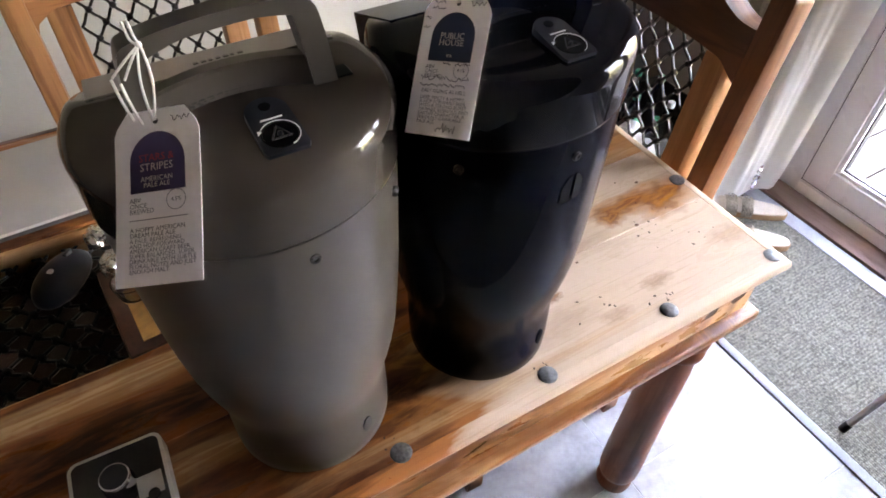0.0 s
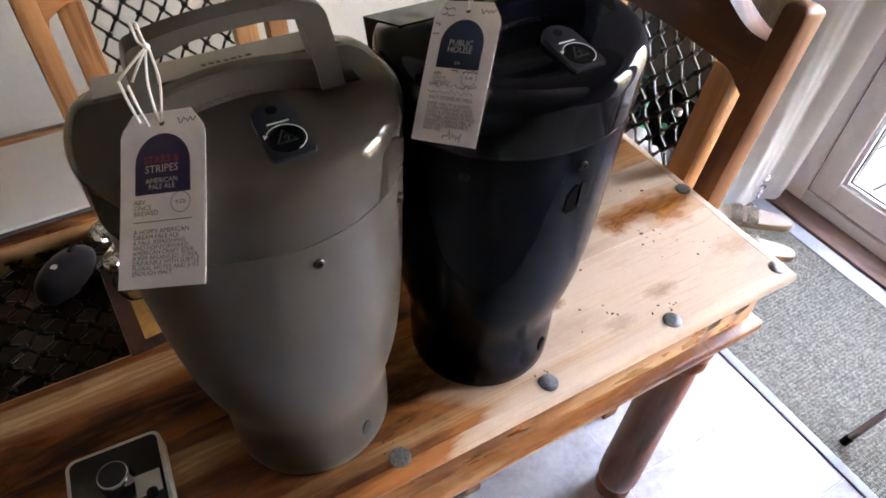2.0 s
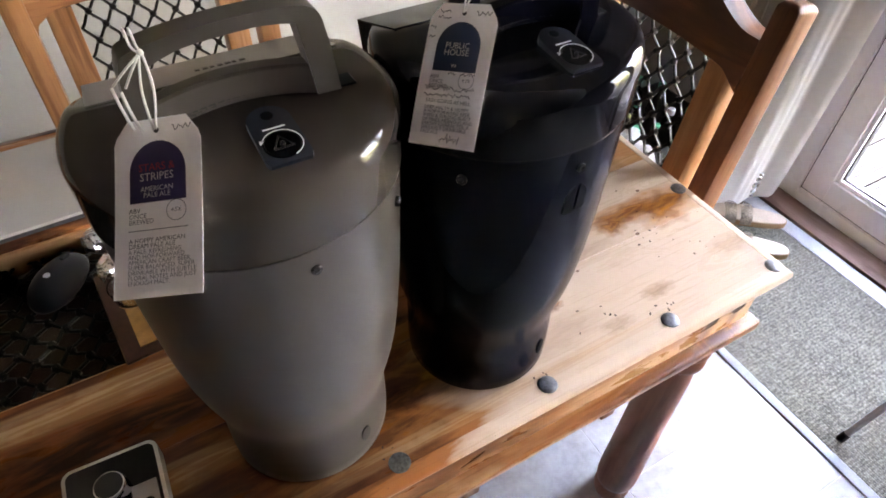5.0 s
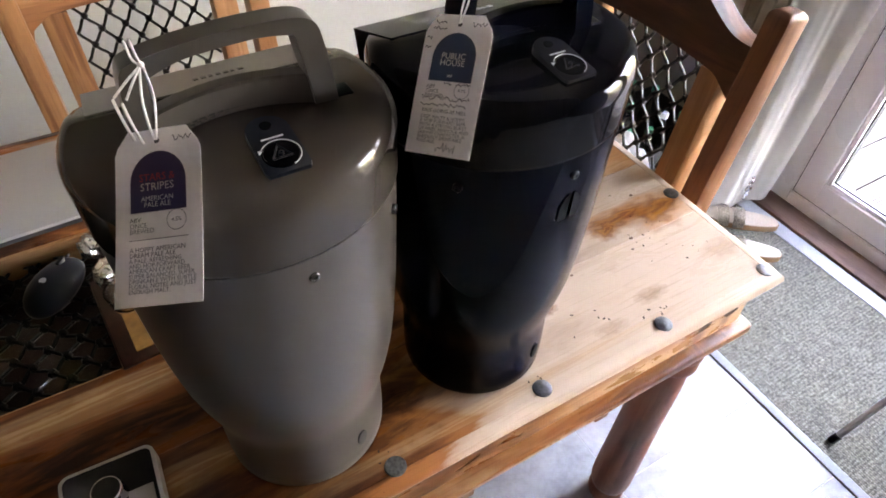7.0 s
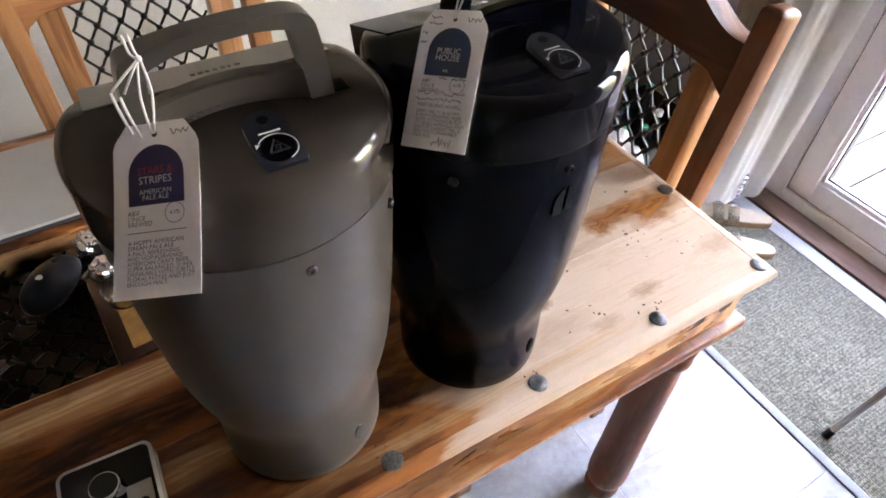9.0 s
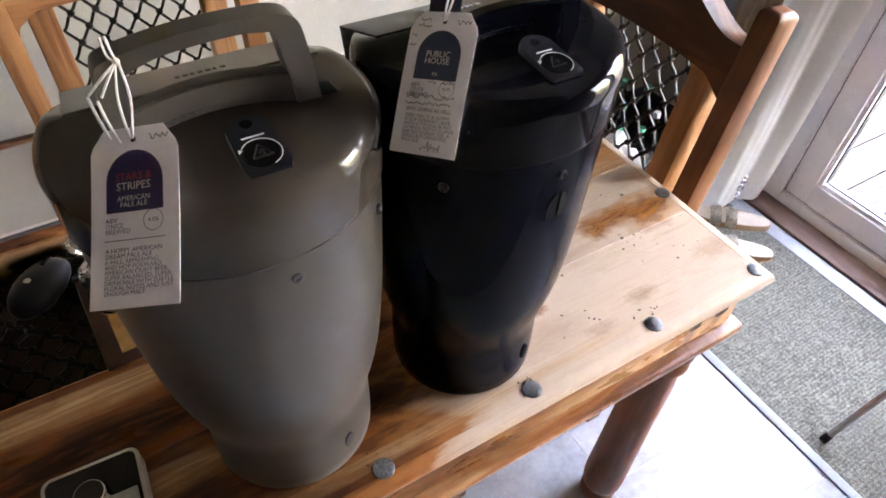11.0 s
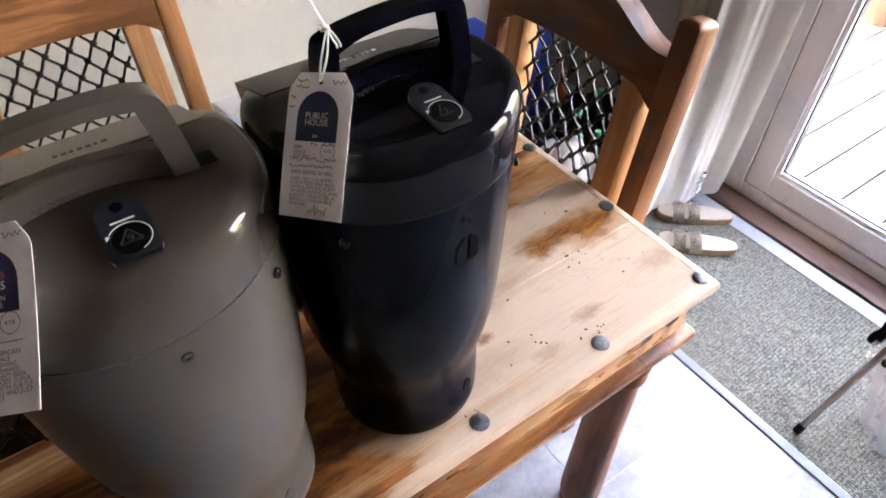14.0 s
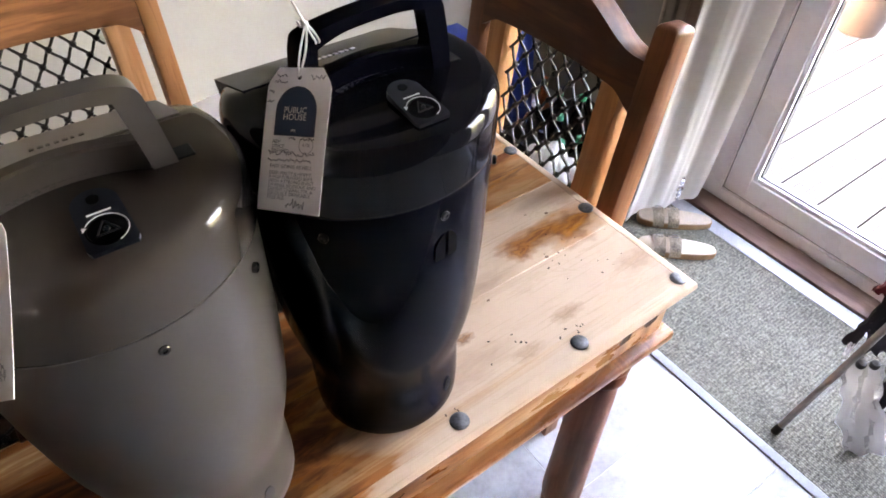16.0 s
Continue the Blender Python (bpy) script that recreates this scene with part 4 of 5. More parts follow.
# ---------------------------------------------------------------- paper tags
def tag_frame(rows, at):
    return Matrix(((*rows[0], at[0]), (*rows[1], at[1]), (*rows[2], at[2]), (0, 0, 0, 1)))


def paper_tag(m, label, ink, words, foot, percent, heading, text, scrawls, curl):
    tg = thing("paper_tag", m, label, "tag", "paper tags on the kegs")
    W, L, C = 0.0546, 0.0915, 0.0115
    bm = bmesh.new()
    nx, ny = 10, 22
    def bend(x, y):
        f = max(0.0, min(1.0, -y / L))
        return curl * (f * f) + 0.0012 * math.sin(x * 60)
    top = [(-W / 2, 0), (-W / 2 + 0.0085, C), (W / 2 - 0.0085, C), (W / 2, 0)]
    grid = []
    for j in range(ny + 1):
        y = C - (C + L) * j / ny
        half = W / 2 if y <= 0 else W / 2 - 0.0085 * y / C
        grid.append([bm.verts.new((-half + 2 * half * i / nx, y, bend(-half + 2 * half * i / nx, y))) for i in range(nx + 1)])
    for a, b2 in zip(grid, grid[1:]):
        for i in range(nx):
            bm.faces.new((a[i], a[i + 1], b2[i + 1], b2[i]))
    bmesh.ops.recalc_face_normals(bm, faces=bm.faces[:])
    bmesh.ops.solidify(bm, geom=bm.faces[:], thickness=0.0004)
    part("card", bm, M_CARD, tg)
    def flat(ob):
        for v in ob.data.vertices:
            p = ob.matrix_basis @ v.co
            p.z = bend(p.x, p.y) + 0.0006 + (v.co.z if v.co.z > 0 else 0)
            v.co = ob.matrix_basis.inverted() @ p
        return ob
    def printed(name, outline, mat, lift=0.0):
        bm = bmesh.new()
        face = bm.faces.new([bm.verts.new((x, y, lift)) for x, y in outline])
        bmesh.ops.triangulate(bm, faces=[face])
        bmesh.ops.subdivide_edges(bm, edges=bm.edges[:], cuts=1)
        return flat(part(name, bm, mat, tg, "", False))
    ay = -0.0372
    printed("emblem", [(x, ay + y) for x, y in arch_outline(0.0355, 0.0355)], ink)
    printed("hole", [(0.0018 * math.cos(a), 0.0045 + 0.0018 * math.sin(a)) for a in [2 * math.pi * i / 12 for i in range(12)]], M_INK, 0.0001)
    for body, size, mat, y in words:
        flat(lettering(body, size, mat, tg, Matrix.Translation((0, y, 0.0)), lines=0.85)).data.update()
    for o in [c for c in tg.children if c.name.startswith("lettering")]:
        for v in o.data.vertices:
            v.co.z += 0.0009
    flat(lettering("ABV", 0.0040, M_INK, tg, Matrix.Translation((-0.0185, -0.0428, 0)), "LEFT"))
    flat(lettering("ONCE\nBREWED", 0.0040, M_PEN, tg, Matrix.Translation((-0.0185, -0.0461, 0)), "LEFT", lines=0.82))
    flat(lettering(percent, 0.0034, M_INK, tg, Matrix.Translation((0.0115, -0.0442, 0))))
    bm = bmesh.new()
    pts = [(0.0115 + 0.0062 * math.cos(2 * math.pi * i / 28), -0.0432 + 0.0062 * math.sin(2 * math.pi * i / 28)) for i in range(29)]
    for (a, b2), (c, d) in zip(pts, pts[1:]):
        s1, s2 = 0.94, 0.94
        ia, ib = 0.0115 + (a - 0.0115) * s1, -0.0432 + (b2 + 0.0432) * s1
        ic, idd = 0.0115 + (c - 0.0115) * s2, -0.0432 + (d + 0.0432) * s2
        bm.faces.new([bm.verts.new(p) for p in ((a, b2, 0), (c, d, 0), (ic, idd, 0), (ia, ib, 0))])
    flat(part("circle", bm, M_PEN, tg, "", False))
    if scrawls == ():
        printed("rule", [(-0.0188, -0.0530), (0.0188, -0.0530), (0.0188, -0.0534), (-0.0188, -0.0534)], M_INK)
    flat(lettering(heading, 0.0038, M_INK, tg, Matrix.Translation((-0.0185, -0.0602, 0)), "LEFT", lines=0.82))
    flat(lettering(text, 0.0036, M_PEN, tg, Matrix.Translation((-0.0188, foot, 0)), "LEFT", lines=0.82))
    # pen strokes that cannot be read
    for (x, y, w, h, n) in tuple(scrawls) + ((0.010, 0.0028, 0.012, 0.0035, 7),):
        rnd = random.Random(int(1000 * (x + 1) + 7000 * (y + 1)))
        bm = bmesh.new()
        pts = [(x + w * i / (n * 2), y + rnd.uniform(0, h), 0.0009) for i in range(n * 2 + 1)]
        tube(pts, 0.00030, 4, bm)
        for v in bm.verts:
            v.co.z = bend(v.co.x, v.co.y) + 0.0006 + abs(v.co.z - 0.0009)
        part("pen_stroke", bm, M_INK, tg, "handwritten stroke", False)
    return tg


TAG_A = tag_frame(((0.8635, 0.3224, -0.4551), (-0.5240, 0.7565, -0.4582), (0.1912, 0.6168, 0.7999)), (-0.7569, 0.0468, 1.2312))
TAG_B = tag_frame(((0.5488, 0.4893, -0.6777), (-0.817, 0.4857, -0.3109), (0.1771, 0.7243, 0.6664)), (-0.5353, 0.0642, 1.2458))
paper_tag(TAG_A, "white card tag with a violet arch, tied to a grey keg", M_VIOLET, (("STARS &", 0.0062, M_RED, -0.0192), ("STRIPES", 0.0064, M_PRINT, -0.0248), ("AMERICAN\nPALE ALE", 0.0042, M_PRINT, -0.0310)), -0.0664, "4.5%", "A HOPPY AMERICAN\nDREAM PALE ALE", "A PALE, REFRESHING\nAND HOP-FORWARD\nAMERICAN CRAFT BEER,\nSUPER BALANCED, SUPER\nDRINKABLE WITH SUBTLE\nFLORAL NOTES AND JUST\nENOUGH MALT.", (), 0.004)
paper_tag(TAG_B, "white card tag with navy arch and pen notes on black keg", M_NAVY, (("PUBLIC", 0.0062, M_PRINT, -0.0210), ("HOUSE", 0.0064, M_PRINT, -0.0260), ("IPA", 0.0032, M_PRINT, -0.0345)), -0.0650, "4.1%", "EASY GOING AS HELL", "DEEP, MALTY & HOPPY,\nA HOP FORWARD BEER\nWITH A STRONG BURST\nOF PINES, RESINOUS AND\nEARTHY CHARACTER, A\nSERIOUSLY DRINKABLE\nPALE ALE.", ((-0.020, 0.004, 0.009, 0.003, 5), (-0.021, 0.000, 0.011, 0.003, 6), (-0.025, -0.008, 0.004, 0.003, 3), (-0.0255, -0.015, 0.005, 0.003, 3), (-0.021, -0.0512, 0.040, 0.0035, 22), (-0.021, -0.0560, 0.038, 0.0030, 14), (-0.004, -0.0400, 0.006, 0.002, 5), (0.006, -0.0400, 0.012, 0.002, 8), (-0.002, -0.0890, 0.016, 0.008, 9)), -0.003)

# cords: a loop over the handle, a knot and two strands to the tag
def cord(points, parent, r=0.0008):
    pts = [Vector(p) for p in points]
    out = []
    for i in range(len(pts) - 1):
        p0, p1, p2, p3 = pts[max(i - 1, 0)], pts[i], pts[i + 1], pts[min(i + 2, len(pts) - 1)]
        for k in range(6):
            t = k / 6
            out.append(0.5 * (2 * p1 + (p2 - p0) * t + (2 * p0 - 5 * p1 + 4 * p2 - p3) * t * t + (3 * p1 - p0 - 3 * p2 + p3) * t ** 3))
    out.append(pts[-1])
    return part("strand", tube(out, r, 6), M_STRING, parent)


def tag_string(kg, tag_m, label, over, knot, tails):
    """A loop over the handle, a knot, two strands to the tag's hole and two loose ends; places relative to the keg's foot."""
    st = thing("cord", Matrix.Identity(4), label, "cord", "cords on the kegs")
    hole = tag_m @ Vector((0, 0.0045, 0.002))
    over, knot = kg + Vector(over), kg + Vector(knot)
    for dx in (-0.0015, 0.0015):
        cord([over + Vector((dx, 0.016, -0.022)), over + Vector((dx, 0.012, -0.004)), over + Vector((dx, 0.0, 0.0015)), over + Vector((dx, -0.0115, -0.002)), knot + Vector((dx * 0.5, 0, 0))], st)
        cord([knot + Vector((dx * 0.5, 0, 0)), knot.lerp(hole, 0.45) + Vector((2.2 * dx, -0.003, 0)), hole + Vector((dx * 0.4, 0, 0))], st)
    part("knot", lathe([(0.0008, -0.0022), (0.0019, -0.001), (0.0021, 0), (0.0017, 0.0014), (0.0006, 0.0022)], 10), M_STRING, st).matrix_basis = Matrix.Translation(knot)
    for d in tails:
        d = Vector(d)
        cord([knot, knot + Vector((d.x * 0.5, d.y * 0.5 - 0.003, d.z * 0.35)), knot + d], st)
    return st


tag_string(K1, TAG_A, "white cotton cord knotted round a grey handle", (-0.053, -0.018, 0.514), (-0.051, -0.036, 0.5105), ((-0.020, -0.002, -0.015), (-0.014, -0.004, -0.017)))
loose = bpy.data.objects["cord"]
for dx in (0.0, 0.004):
    cord([(-0.770 + dx, 0.066, 1.258 - dx), (-0.769 + dx, 0.060, 1.247 - dx), (-0.767 + dx, 0.053, 1.236 - dx)], loose, 0.0009)
cord_b = thing("cord", Matrix.Identity(4), "white cotton cord looped round a black handle", "cord", "cords on the kegs")
hole_b = TAG_B @ Vector((0, 0.0045, 0.002))
knot_b = K2 + Vector((-0.0592, -0.034, 0.5209))
for dx in (-0.0014, 0.0014):
    cord([knot_b + Vector((dx * 0.3, 0, 0)), knot_b.lerp(hole_b, 0.5) + Vector((1.6 * dx, -0.001, 0)), hole_b + Vector((dx * 0.4, 0, 0))], cord_b)
    cord([knot_b + Vector((dx * 0.3, 0, 0)), K2 + Vector((-0.0545 + dx, -0.0315, 0.5125)), K2 + Vector((-0.0500 + dx, -0.0292, 0.5030)), K2 + Vector((-0.0490 + dx, -0.019, 0.4975)), K2 + Vector((-0.0495 + dx, -0.0085, 0.5030)), K2 + Vector((-0.0530 + dx, -0.0085, 0.5110)), K2 + Vector((-0.0560 + dx, -0.020, 0.5125)), knot_b], cord_b)
cord([knot_b, K2 + Vector((-0.066, -0.041, 0.532)), K2 + Vector((-0.0738, -0.050, 0.5469)), K2 + Vector((-0.075, -0.046, 0.556)), K2 + Vector((-0.070, -0.030, 0.552)), K2 + Vector((-0.064, -0.026, 0.536)), knot_b], cord_b)
part("knot", lathe([(0.0008, -0.0022), (0.0019, -0.001), (0.0021, 0), (0.0017, 0.0014), (0.0006, 0.0022)], 10), M_STRING, cord_b).matrix_basis = Matrix.Translation(knot_b)


# ---------------------------------------------------------------- things on the table
lap = thing("laptop", pose(-0.975, 0.697, H, 0, 0, 1.5), "closed silver grey laptop lying on the table", "laptop")
# the shadow line beneath the lid is put into the lower shell's dark colour
part("base", box(-0.18, 0.18, -0.109, 0.109, 0.002, 0.010, 0.003), M_SEAL, lap, "lower shell, darkened for the gap's shadow")
part("lid", box(-0.181, 0.181, -0.110, 0.110, 0.0105, 0.017, 0.0025), M_LAPTOP, lap)
for fx in (-0.15, 0.15):
    for fy in (-0.1, 0.1):
        part("foot", lathe([(0.006, 0), (0.006, 0.003)], 12), M_RUBBER, lap).matrix_basis = pose(fx, fy, 0)

# computer mouse
mo = thing("computer_mouse", pose(-0.932, 0.478, H - 0.013, 0, 0, -38), "black wireless computer mouse on the glass panel", "computer mouse")
bm = bmesh.new()
bmesh.ops.create_uvsphere(bm, u_segments=32, v_segments=20, radius=1.0)
for v in bm.verts:
    c = v.co
    s = 1 + 0.10 * c.y
    z = max(c.z, -0.25)
    v.co = Vector((0.033 * c.x * (1.06 - 0.10 * (1 - c.y * c.y)), 0.055 * c.y, 0.008 + 0.027 * z * (1 - 0.22 * c.y)))
part("shell", bm, M_MOUSE, mo)
part("scroll_wheel", soften(box(-0.003, 0.003, 0.022, 0.036, 0.026, 0.0335), 0.001), M_RUBBER, mo)
part("badge", lathe([(0.0048, 0), (0.0048, 0.0006)], 18), M_SILVER, mo, "small silver oval badge").matrix_basis = pose(0, -0.012, 0.0352, 6, 0, 0)

# coasters with a picture, clear cups on them
co = thing("coaster_stack", pose(-0.822, 0.372, H - 0.013, 0, 0, 4), "stack of dark red leather coasters with an amber picture", "coasters")
for i in range(3):
    o = 0.001 * i
    part("coaster", soften(box(-0.062 + o, 0.06 + o, -0.086, 0.086, 0.006 * i + 0.0003, 0.006 * i + 0.0056), 0.002), M_LEATHER if i != 1 else M_SOLEEDGE, co)
part("picture", box(-0.038, 0.02, -0.070, 0.030, 0.0178, 0.0190), M_AMBER, co, "amber and yellow printed picture", False)
r = 0.021
bm = lathe([(r * 0.8, 0), (r, 0.002), (r * 1.08, 0.012), (r * 1.2, 0.030), (r * 1.13, 0.030), (r * 1.0, 0.012), (r * 0.85, 0.004)], 24)
single("shot_cup", bm, M_CLEAR, "small clear plastic cup standing on the coasters", "cup", m=pose(-0.846, 0.386, H + 0.0054))
for n, (fx, fy, fz) in enumerate(((-0.869, 0.528, H - 0.0128), (-0.857, 0.440, H + 0.0054))):
    bm = bmesh.new()
    bmesh.ops.create_icosphere(bm, subdivisions=4, radius=1.0)
    for v in bm.verts:
        d = v.co.copy()
        k = 1 + 0.20 * noise.noise(d * 2.1 + Vector((7 * n, 0, 0))) + 0.14 * abs(noise.noise(d * 5.5)) - 0.05 * abs(noise.noise(d * 13))
        v.co = Vector((0.021 * d.x * k, 0.021 * d.y * k, max(0.0, 0.017 + 0.019 * d.z * k)))
    single("foil_wrapper", bm, M_FOIL, "crumpled silver foil wrapper beside the coasters", "foil", "foil wrappers", m=pose(fx, fy, fz), smooth=False)

# heating control lying near the table's edge
th = thing("heating_control", pose(-0.917, 0.103, H, 0, 0, -2.5), "square silver heating control with black glass face and chrome dial", "thermostat")
def rounded_plate(half, radius, z0, z1):
    out = []
    for cx, cy, a0 in ((1, 1, 0), (-1, 1, 90), (-1, -1, 180), (1, -1, 270)):
        for k in range(7):
            a = radians(a0 + 15 * k)
            out.append((cx * (half - radius) + radius * math.cos(a), cy * (half - radius) + radius * math.sin(a)))
    return prism(out, z1 - z0, "z", z0)


part("case", soften(rounded_plate(0.0495, 0.011, 0.0, 0.024), 0.0015, 2, 50), M_SILVER, th)
part("face", rounded_plate(0.0455, 0.008, 0.0236, 0.0246), M_GLOSSBLACK, th, "black glass face", False)
# reflection in the black glass, set on as a thin grey plate
part("screen", rounded_plate(0.013, 0.001, 0.0, 0.0004), M_LAPTOP, th, "grey patch for the reflection in the glass", False).matrix_basis = pose(0.029, -0.012, 0.0247)
dl = part("dial", lathe([(0.0170, 0), (0.0172, 0.001), (0.0168, 0.016), (0.0155, 0.0186), (0.0142, 0.0190)], 40), M_CHROME, th, "chrome dial")
dl.matrix_basis = pose(0, 0.003, 0.0244)
part("dial_cap", lathe([(0.0142, 0), (0.0141, 0.0006), (0.010, 0.0003)], 36), M_GLOSSBLACK, dl, "glossy black cap").matrix_basis = pose(0, 0, 0.0190)
part("button", lathe([(0.006, 0), (0.006, 0.0012), (0.0045, 0.0016)], 24), M_GLOSSBLACK, th, "round black button").matrix_basis = pose(0.031, -0.024, 0.0245)

# ---------------------------------------------------------------- sandals on the mat
def sandal(m):
    sd = thing("sandal", m, "gold flat slide sandal with snakeskin straps on the matting", "sandal", "pair of sandals")
    out = []
    n = 40
    for i in range(n):
        a = 2 * math.pi * i / n
        c, sn = math.cos(a), math.sin(a)
        y = 0.125 * math.copysign(abs(c) ** 0.9, c)
        w = 0.037 + 0.006 * c
        out.append((w * math.copysign(abs(sn) ** 0.62, sn) + 0.004 * c, y))
    def scaled(f):
        return [(x * f, y * f) for x, y in out]
    part("sole", soften(prism(scaled(1.0), 0.020, "z", 0.0), 0.002, 2, 40), M_SOLEEDGE, sd, "tan layered sole")
    fb = part("footbed", soften(prism(scaled(0.97), 0.005, "z", 0.0195), 0.002, 2, 40), M_SOLE, sd, "gold footbed")
    for cy, lean in ((0.062, 0.0), (0.012, 0.0)):
        bm = bmesh.new()
        rows = []
        for i in range(15):
            a = math.pi * i / 14
            rows.append([(0.045 * math.cos(a), cy - 0.018, 0.012 + 0.038 * math.sin(a)), (0.045 * math.cos(a), cy + 0.018, 0.010 + 0.034 * math.sin(a))])
        vs = [[bm.verts.new(p) for p in r] for r in rows]
        for a, b2 in zip(vs, vs[1:]):
            bm.faces.new((a[0], a[1], b2[1], b2[0]))
        bmesh.ops.solidify(bm, geom=bm.faces[:], thickness=0.003)
        strap = part("strap", bm, M_STRAP, sd, "snakeskin strap")
        bm = bmesh.new()
        q = [(0.0, -0.009, 0), (0.0, 0.009, 0), (0.014, 0.009, -0.002), (0.014, -0.009, -0.002), (0.0, -0.009, 0)]
        tube(q, 0.0014, 6, bm)
        bk = part("buckle", bm, M_CHROME, strap, "metal buckle")
        bk.matrix_basis = pose(0.008, cy, 0.0505)
    return sd


sandal(pose(0.918, 0.512, 0.0065, 0, 0, 49))
sandal(pose(0.812, 0.415, 0.0065, 0, 0, 47))

# ---------------------------------------------------------------- folded camping chair by the mat
fc = thing("camping_chair", pose(0, 0, 0), "folded camping chair with grey metal legs and dark cloth", "camping chair")
p0, p1 = Vector((0.502, -0.166, 0.012)), Vector((0.705, -0.209, 0.50))
part("leg", tube([p0, p1], 0.0085, 12), M_TUBE, fc)
d = (p1 - p0).normalized()
part("rubber_foot", tube([p0 - d * 0.008, p0 + d * 0.018], 0.0105, 12), M_RUBBER, fc, "black rubber foot")
part("leg", tube([(0.80, -0.50, 0.012), (0.76, -0.24, 0.55)], 0.0075, 12), M_TUBE, fc)
part("leg", tube([(0.92, -0.32, 0.012), (0.70, -0.36, 0.58)], 0.0075, 12), M_TUBE, fc)
for at in ((0.640, -0.205, 0.235), (0.665, -0.225, 0.235)):
    part("joint", lathe([(0.004, -0.011), (0.010, -0.008), (0.012, 0.0), (0.010, 0.008), (0.004, 0.011)], 14), M_RUBBER, fc, "black plastic joint").matrix_basis = pose(*at)


def drape(points, width, mat, seed, name="cloth", thick=0.004, crumple=0.18):
    """A crumpled strip of cloth along a line."""
    rnd = random.Random(seed)
    bm = bmesh.new()
    pts = [Vector(p) for p in points]
    rows = []
    steps = 14
    for i in range(steps + 1):
        f = i / steps * (len(pts) - 1)
        k = min(int(f), len(pts) - 2)
        p = pts[k].lerp(pts[k + 1], f - k)
        dirv = (pts[k + 1] - pts[k]).normalized()
        side = dirv.cross(Vector((0.6, 0.7, 0.3))).normalized()
        row = []
        for j in range(9):
            u = j / 8 - 0.5
            w = width * (0.75 + 0.4 * noise.noise((i * 0.4, seed, 0)))
            q = p + side * (u * w) + Vector((0, 0, 1)).cross(side) * (crumple * width * math.sin(j * 1.7 + i * 0.5 + seed)) + Vector((noise.noise((i, j, seed)), noise.noise((j, i, seed + 3)), 0)) * 0.033 * crumple
            row.append(bm.verts.new(q))
        rows.append(row)
    for a, b2 in zip(rows, rows[1:]):
        for j in range(8):
            bm.faces.new((a[j], a[j + 1], b2[j + 1], b2[j]))
    bmesh.ops.solidify(bm, geom=bm.faces[:], thickness=thick)
    return part(name, bm, mat, fc)


drape([(0.70, -0.165, 0.16), (0.70, -0.155, 0.22)], 0.022, M_BAG, 2, "strap")
drape([(0.70, -0.152, 0.21), (0.70, -0.160, 0.31), (0.72, -0.165, 0.45)], 0.045, M_DARKCLOTH, 3)
drape([(0.70, -0.285, 0.02), (0.71, -0.275, 0.13), (0.74, -0.29, 0.28)], 0.075, M_DARKCLOTH, 8)
drape([(0.74, -0.20, 0.20), (0.75, -0.20, 0.34), (0.76, -0.21, 0.46)], 0.10, M_DARKCLOTH, 14)
drape([(0.705, -0.137, 0.385), (0.71, -0.150, 0.45), (0.74, -0.17, 0.55)], 0.05, M_WINECLOTH, 5)
drape([(0.67, -0.205, 0.215), (0.645, -0.265, 0.11), (0.625, -0.335, 0.012)], 0.125, M_BAG, 11, "bag", 0.002, 0.05)

# ---------------------------------------------------------------- clutter in the corner
single("folding_board", soften(box(-0.05, 0.05, -0.014, 0.014, 0, 0.95), 0.006), M_BLUE, "tall narrow blue plastic board leaning in the corner", "board", m=pose(0.81, 1.20, 0.0, -6, 0, 0))
bl = thing("storage_box", pose(0.50, 1.27, 0), "blue plastic storage box standing against the wall", "box")
part("body", soften(box(-0.11, 0.11, -0.10, 0.10, 0.0, 0.44), 0.006), M_BLUE, bl)
part("lid", soften(box(-0.118, 0.118, -0.108, 0.108, 0.44, 0.465), 0.006), M_BLUE, bl)
tis = thing("tissue_box", pose(-0.392, 0.785, H, 0, 0, 8), "small pale blue cardboard box on the table", "box")
part("carton", soften(box(-0.055, 0.055, -0.04, 0.04, 0.0, 0.045), 0.0015), plain("pale_blue_card", (0.50, 0.60, 0.70), 0.6, 0, 0.05, 60), tis)
part("flap", box(-0.052, 0.0, -0.038, 0.038, 0.045, 0.0465), M_CARD, tis, "white card flap", False)


def bottle(at, h, r, cap, label):
    b = thing("plastic_bottle", pose(*at), label, "bottle", "empty bottles in the corner")
    part("body", lathe([(r * 0.9, 0), (r, 0.006), (r, h * 0.62), (r * 0.9, h * 0.72), (r * 0.45, h * 0.88), (r * 0.32, h * 0.93), (r * 0.32, h)], 20), M_CLEAR, b)
    part("cap", lathe([(r * 0.38, 0), (r * 0.38, 0.016), (r * 0.33, 0.019)], 16), cap, b).matrix_basis = pose(0, 0, h - 0.012)
    return b


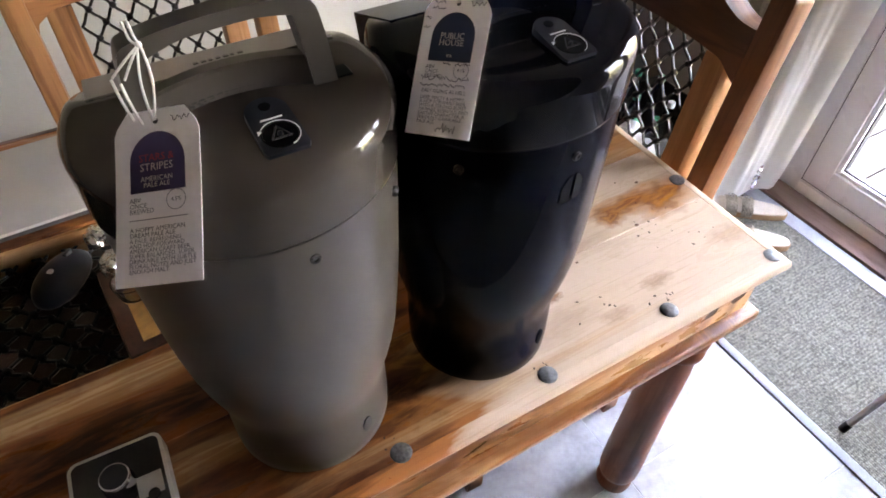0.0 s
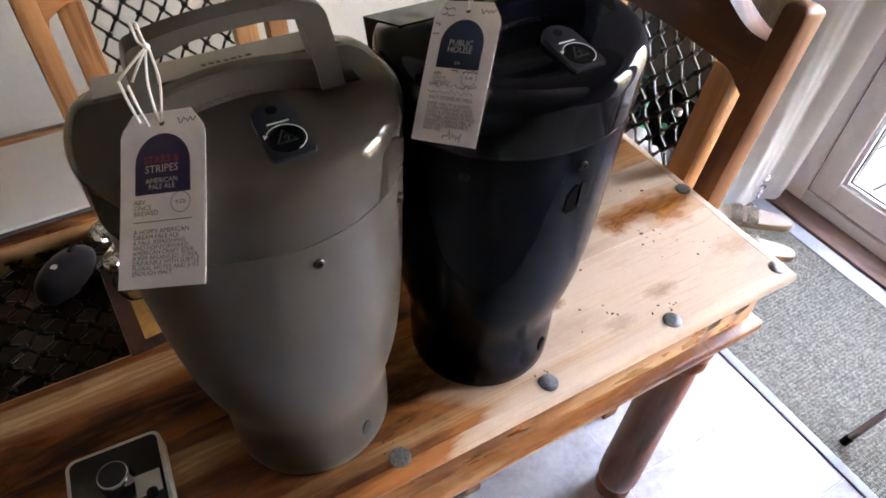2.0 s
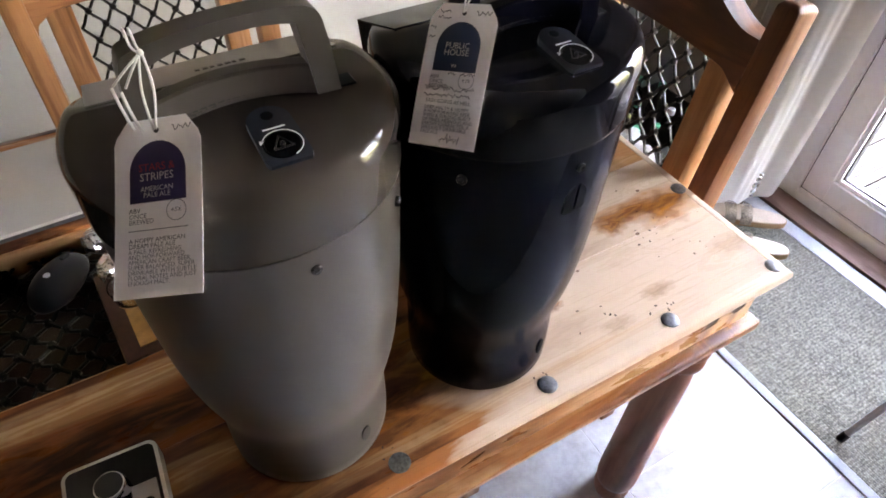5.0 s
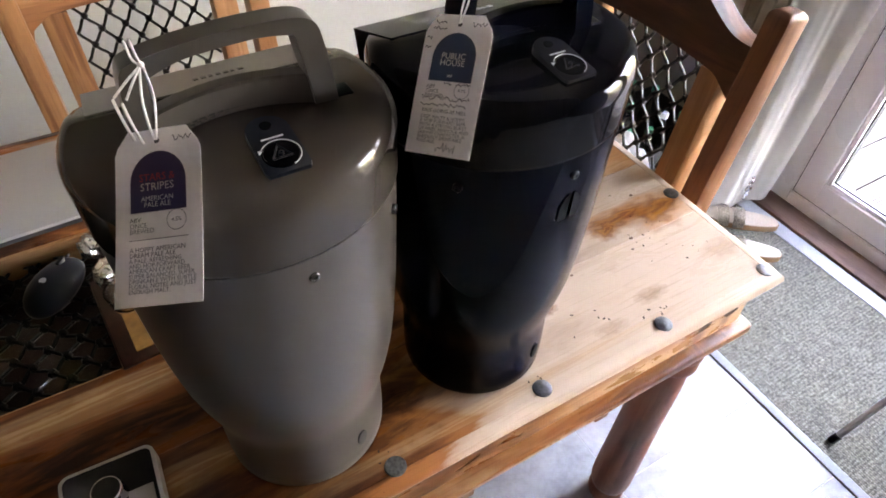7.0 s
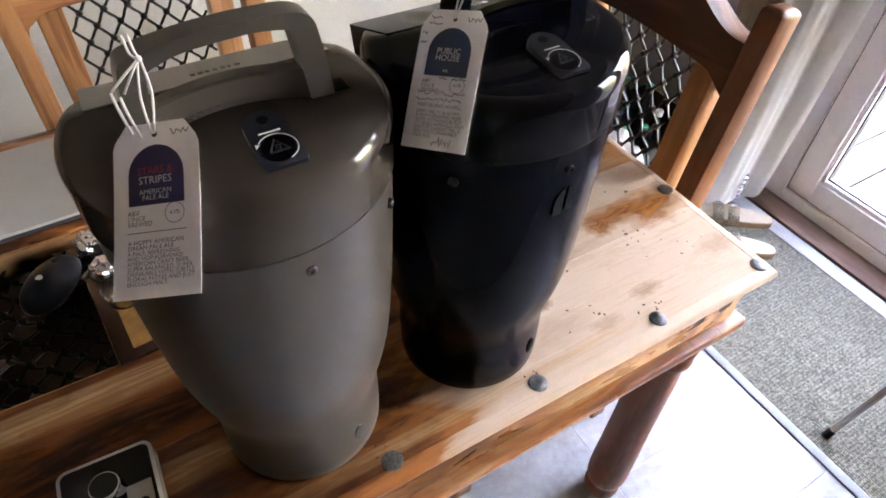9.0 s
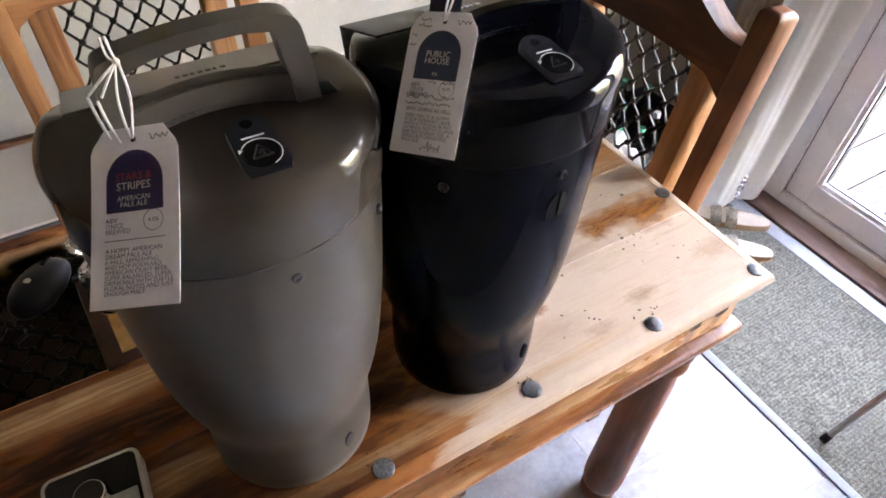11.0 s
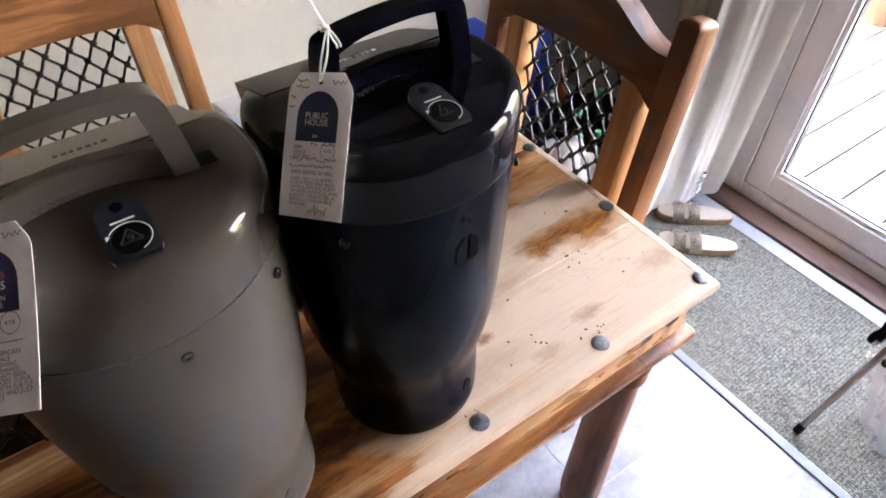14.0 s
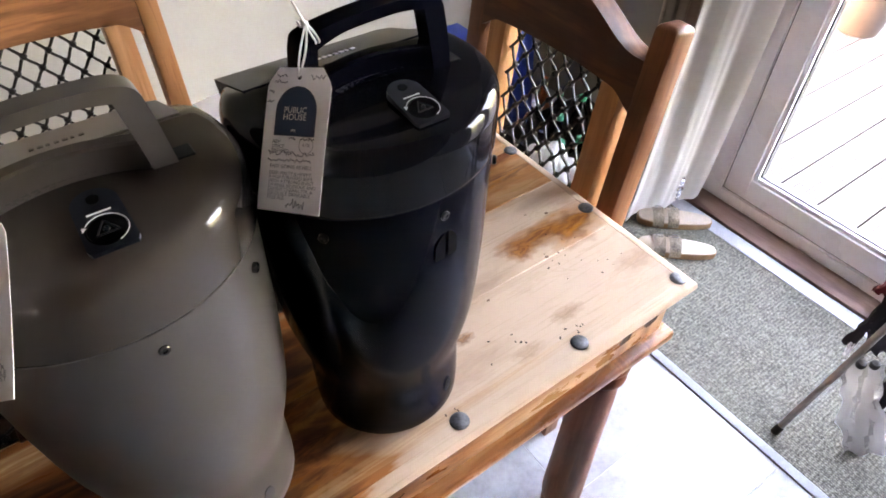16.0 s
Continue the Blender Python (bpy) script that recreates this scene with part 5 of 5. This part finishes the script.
crate = thing("recycling_crate", pose(0.79, 0.93, 0), "dark plastic crate of empty bottles on the floor", "crate")
for (a, b2, c, d) in ((-0.2, 0.2, -0.15, -0.142), (-0.2, 0.2, 0.142, 0.15), (-0.2, -0.192, -0.142, 0.142), (0.192, 0.2, -0.142, 0.142)):
    part("side_panel", box(a, b2, c, d, 0.0, 0.20, 0.002), M_RUBBER, crate)
part("bottom", box(-0.192, 0.192, -0.142, 0.142, 0.0, 0.006), M_RUBBER, crate, "", False)
rnd = random.Random(4)
for i, (bx, by) in enumerate(((0.66, 0.85), (0.74, 0.84), (0.82, 0.86), (0.90, 0.85), (0.66, 0.94), (0.75, 0.95), (0.85, 0.95), (0.70, 1.03), (0.82, 1.03))):
    bottle((bx, by, 0.007), rnd.uniform(0.22, 0.30), 0.034, (M_GREEN, M_GREEN, M_PRINT, M_GREEN, M_DARKCLOTH)[i % 5], "empty clear plastic bottle with a screw cap in a crate")
single("spray_bottle", lathe([(0.03, 0), (0.033, 0.01), (0.033, 0.14), (0.02, 0.18), (0.012, 0.20), (0.012, 0.26)], 20), M_ORANGE, "orange plastic spray bottle on the floor", "bottle", m=pose(0.88, 1.17, 0))
tin = thing("cleaner_bottle", pose(0.64, 0.67, 0), "dark cleaner bottle with red and yellow label on the floor", "bottle")
part("body", lathe([(0.036, 0), (0.04, 0.01), (0.04, 0.20), (0.02, 0.26), (0.014, 0.32)], 24), M_MOUSE, tin)
part("label", lathe([(0.0405, 0.05), (0.0405, 0.10)], 24), M_REDP, tin, "red label", False)
part("label", lathe([(0.0406, 0.11), (0.0406, 0.13)], 24), M_YELLOW, tin, "yellow label", False)
bag = thing("carrier_bag", pose(0.55, 0.80, 0), "crumpled white plastic carrier bag on the floor", "bag")
bm = bmesh.new()
bmesh.ops.create_icosphere(bm, subdivisions=4, radius=1.0)
for v in bm.verts:
    c = v.co.copy()
    k = 1 + 0.22 * noise.noise(c * 2.3) + 0.08 * noise.noise(c * 6)
    v.co = Vector((0.13 * c.x * k, 0.11 * c.y * k, max(0.0, 0.14 + 0.15 * c.z * k)))
part("sheet", bm, M_BAG, bag)

# ---------------------------------------------------------------- outside
pot = thing("plant_pot", pose(3.10, 1.02, -0.10), "terracotta plant pot standing on the decking", "plant pot")
part("pot", lathe([(0.10, 0), (0.105, 0.01), (0.15, 0.24), (0.165, 0.245), (0.168, 0.29), (0.15, 0.29), (0.14, 0.25)], 36), M_TERRA, pot)
deck = thing("decking", pose(0, 0, 0), "weathered grooved timber decking boards outside the door", "decking", kind="structure")
prof = [(0.0, -0.022)]
W = 0.150
grooves = 9
prof.append((0.0, -0.004))
for i in range(grooves):
    y = 0.008 + (W - 0.016) * i / grooves
    st = (W - 0.016) / grooves
    prof += [(y, 0.0), (y + st * 0.55, 0.0), (y + st * 0.65, -0.0035), (y + st * 0.9, -0.0035)]
prof += [(W - 0.006, 0.0), (W, -0.004), (W, -0.022)]
bm = bmesh.new()
a = [bm.verts.new((0, y, z)) for y, z in prof]
b2 = [bm.verts.new((9.0, y, z)) for y, z in prof]
for i in range(len(prof)):
    bm.faces.new((a[i], a[(i + 1) % len(prof)], b2[(i + 1) % len(prof)], b2[i]))
deck_mesh = finish("deck_board", bm, M_DECK)
for i in range(-22, 45):
    ob = new("deck_board", deck_mesh)
    ob.parent = deck
    ob.matrix_basis = pose(1.30 + random.uniform(0, 0.004), 0.005 + 0.158 * i, -0.10)
for jx in (1.4, 2.6, 3.8, 5.0, 6.2, 7.4, 8.6, 9.8):
    part("joist", box(jx, jx + 0.05, -3.4, 7.1, -0.30, -0.1225), M_DECK, deck, "", False)

# ---------------------------------------------------------------- floor tiles
TL, TW, JT = 0.50, 0.2435, 0.0024
tile_bm = box(JT / 2, TL - JT / 2, JT / 2, TW - JT / 2, -0.010, 0.0, 0.0008, 1)
tile_mesh = finish("tile", tile_bm, M_TILE)
floor = bpy.data.objects["floor"]
row = 0
y = 0.015 - TW * 15
while y < Y_N:
    off = -0.05
    x = off - TL * 9
    while x < X_E:
        if x + TL < 0.70:
            if x + TL > X_W and y + TW > Y_S:
                if x + TL <= 0.428:
                    ob = new("tile", tile_mesh)
                    ob.parent = floor
                    ob.matrix_basis = pose(x, y, 0)
                elif x < 0.42:
                    ob = new("tile", finish("tile", box(x + JT / 2, 0.4265, y + JT / 2, y + TW - JT / 2, -0.010, 0.0, 0.0008, 1), M_TILE))
                    ob.parent = floor
        x += TL
    y += TW
    row += 1
ob = new("tile", finish("tile", box(0.430, X_E, 0.622, Y_N, -0.010, 0.0, 0.0008, 1), M_TILE))
ob.parent = floor
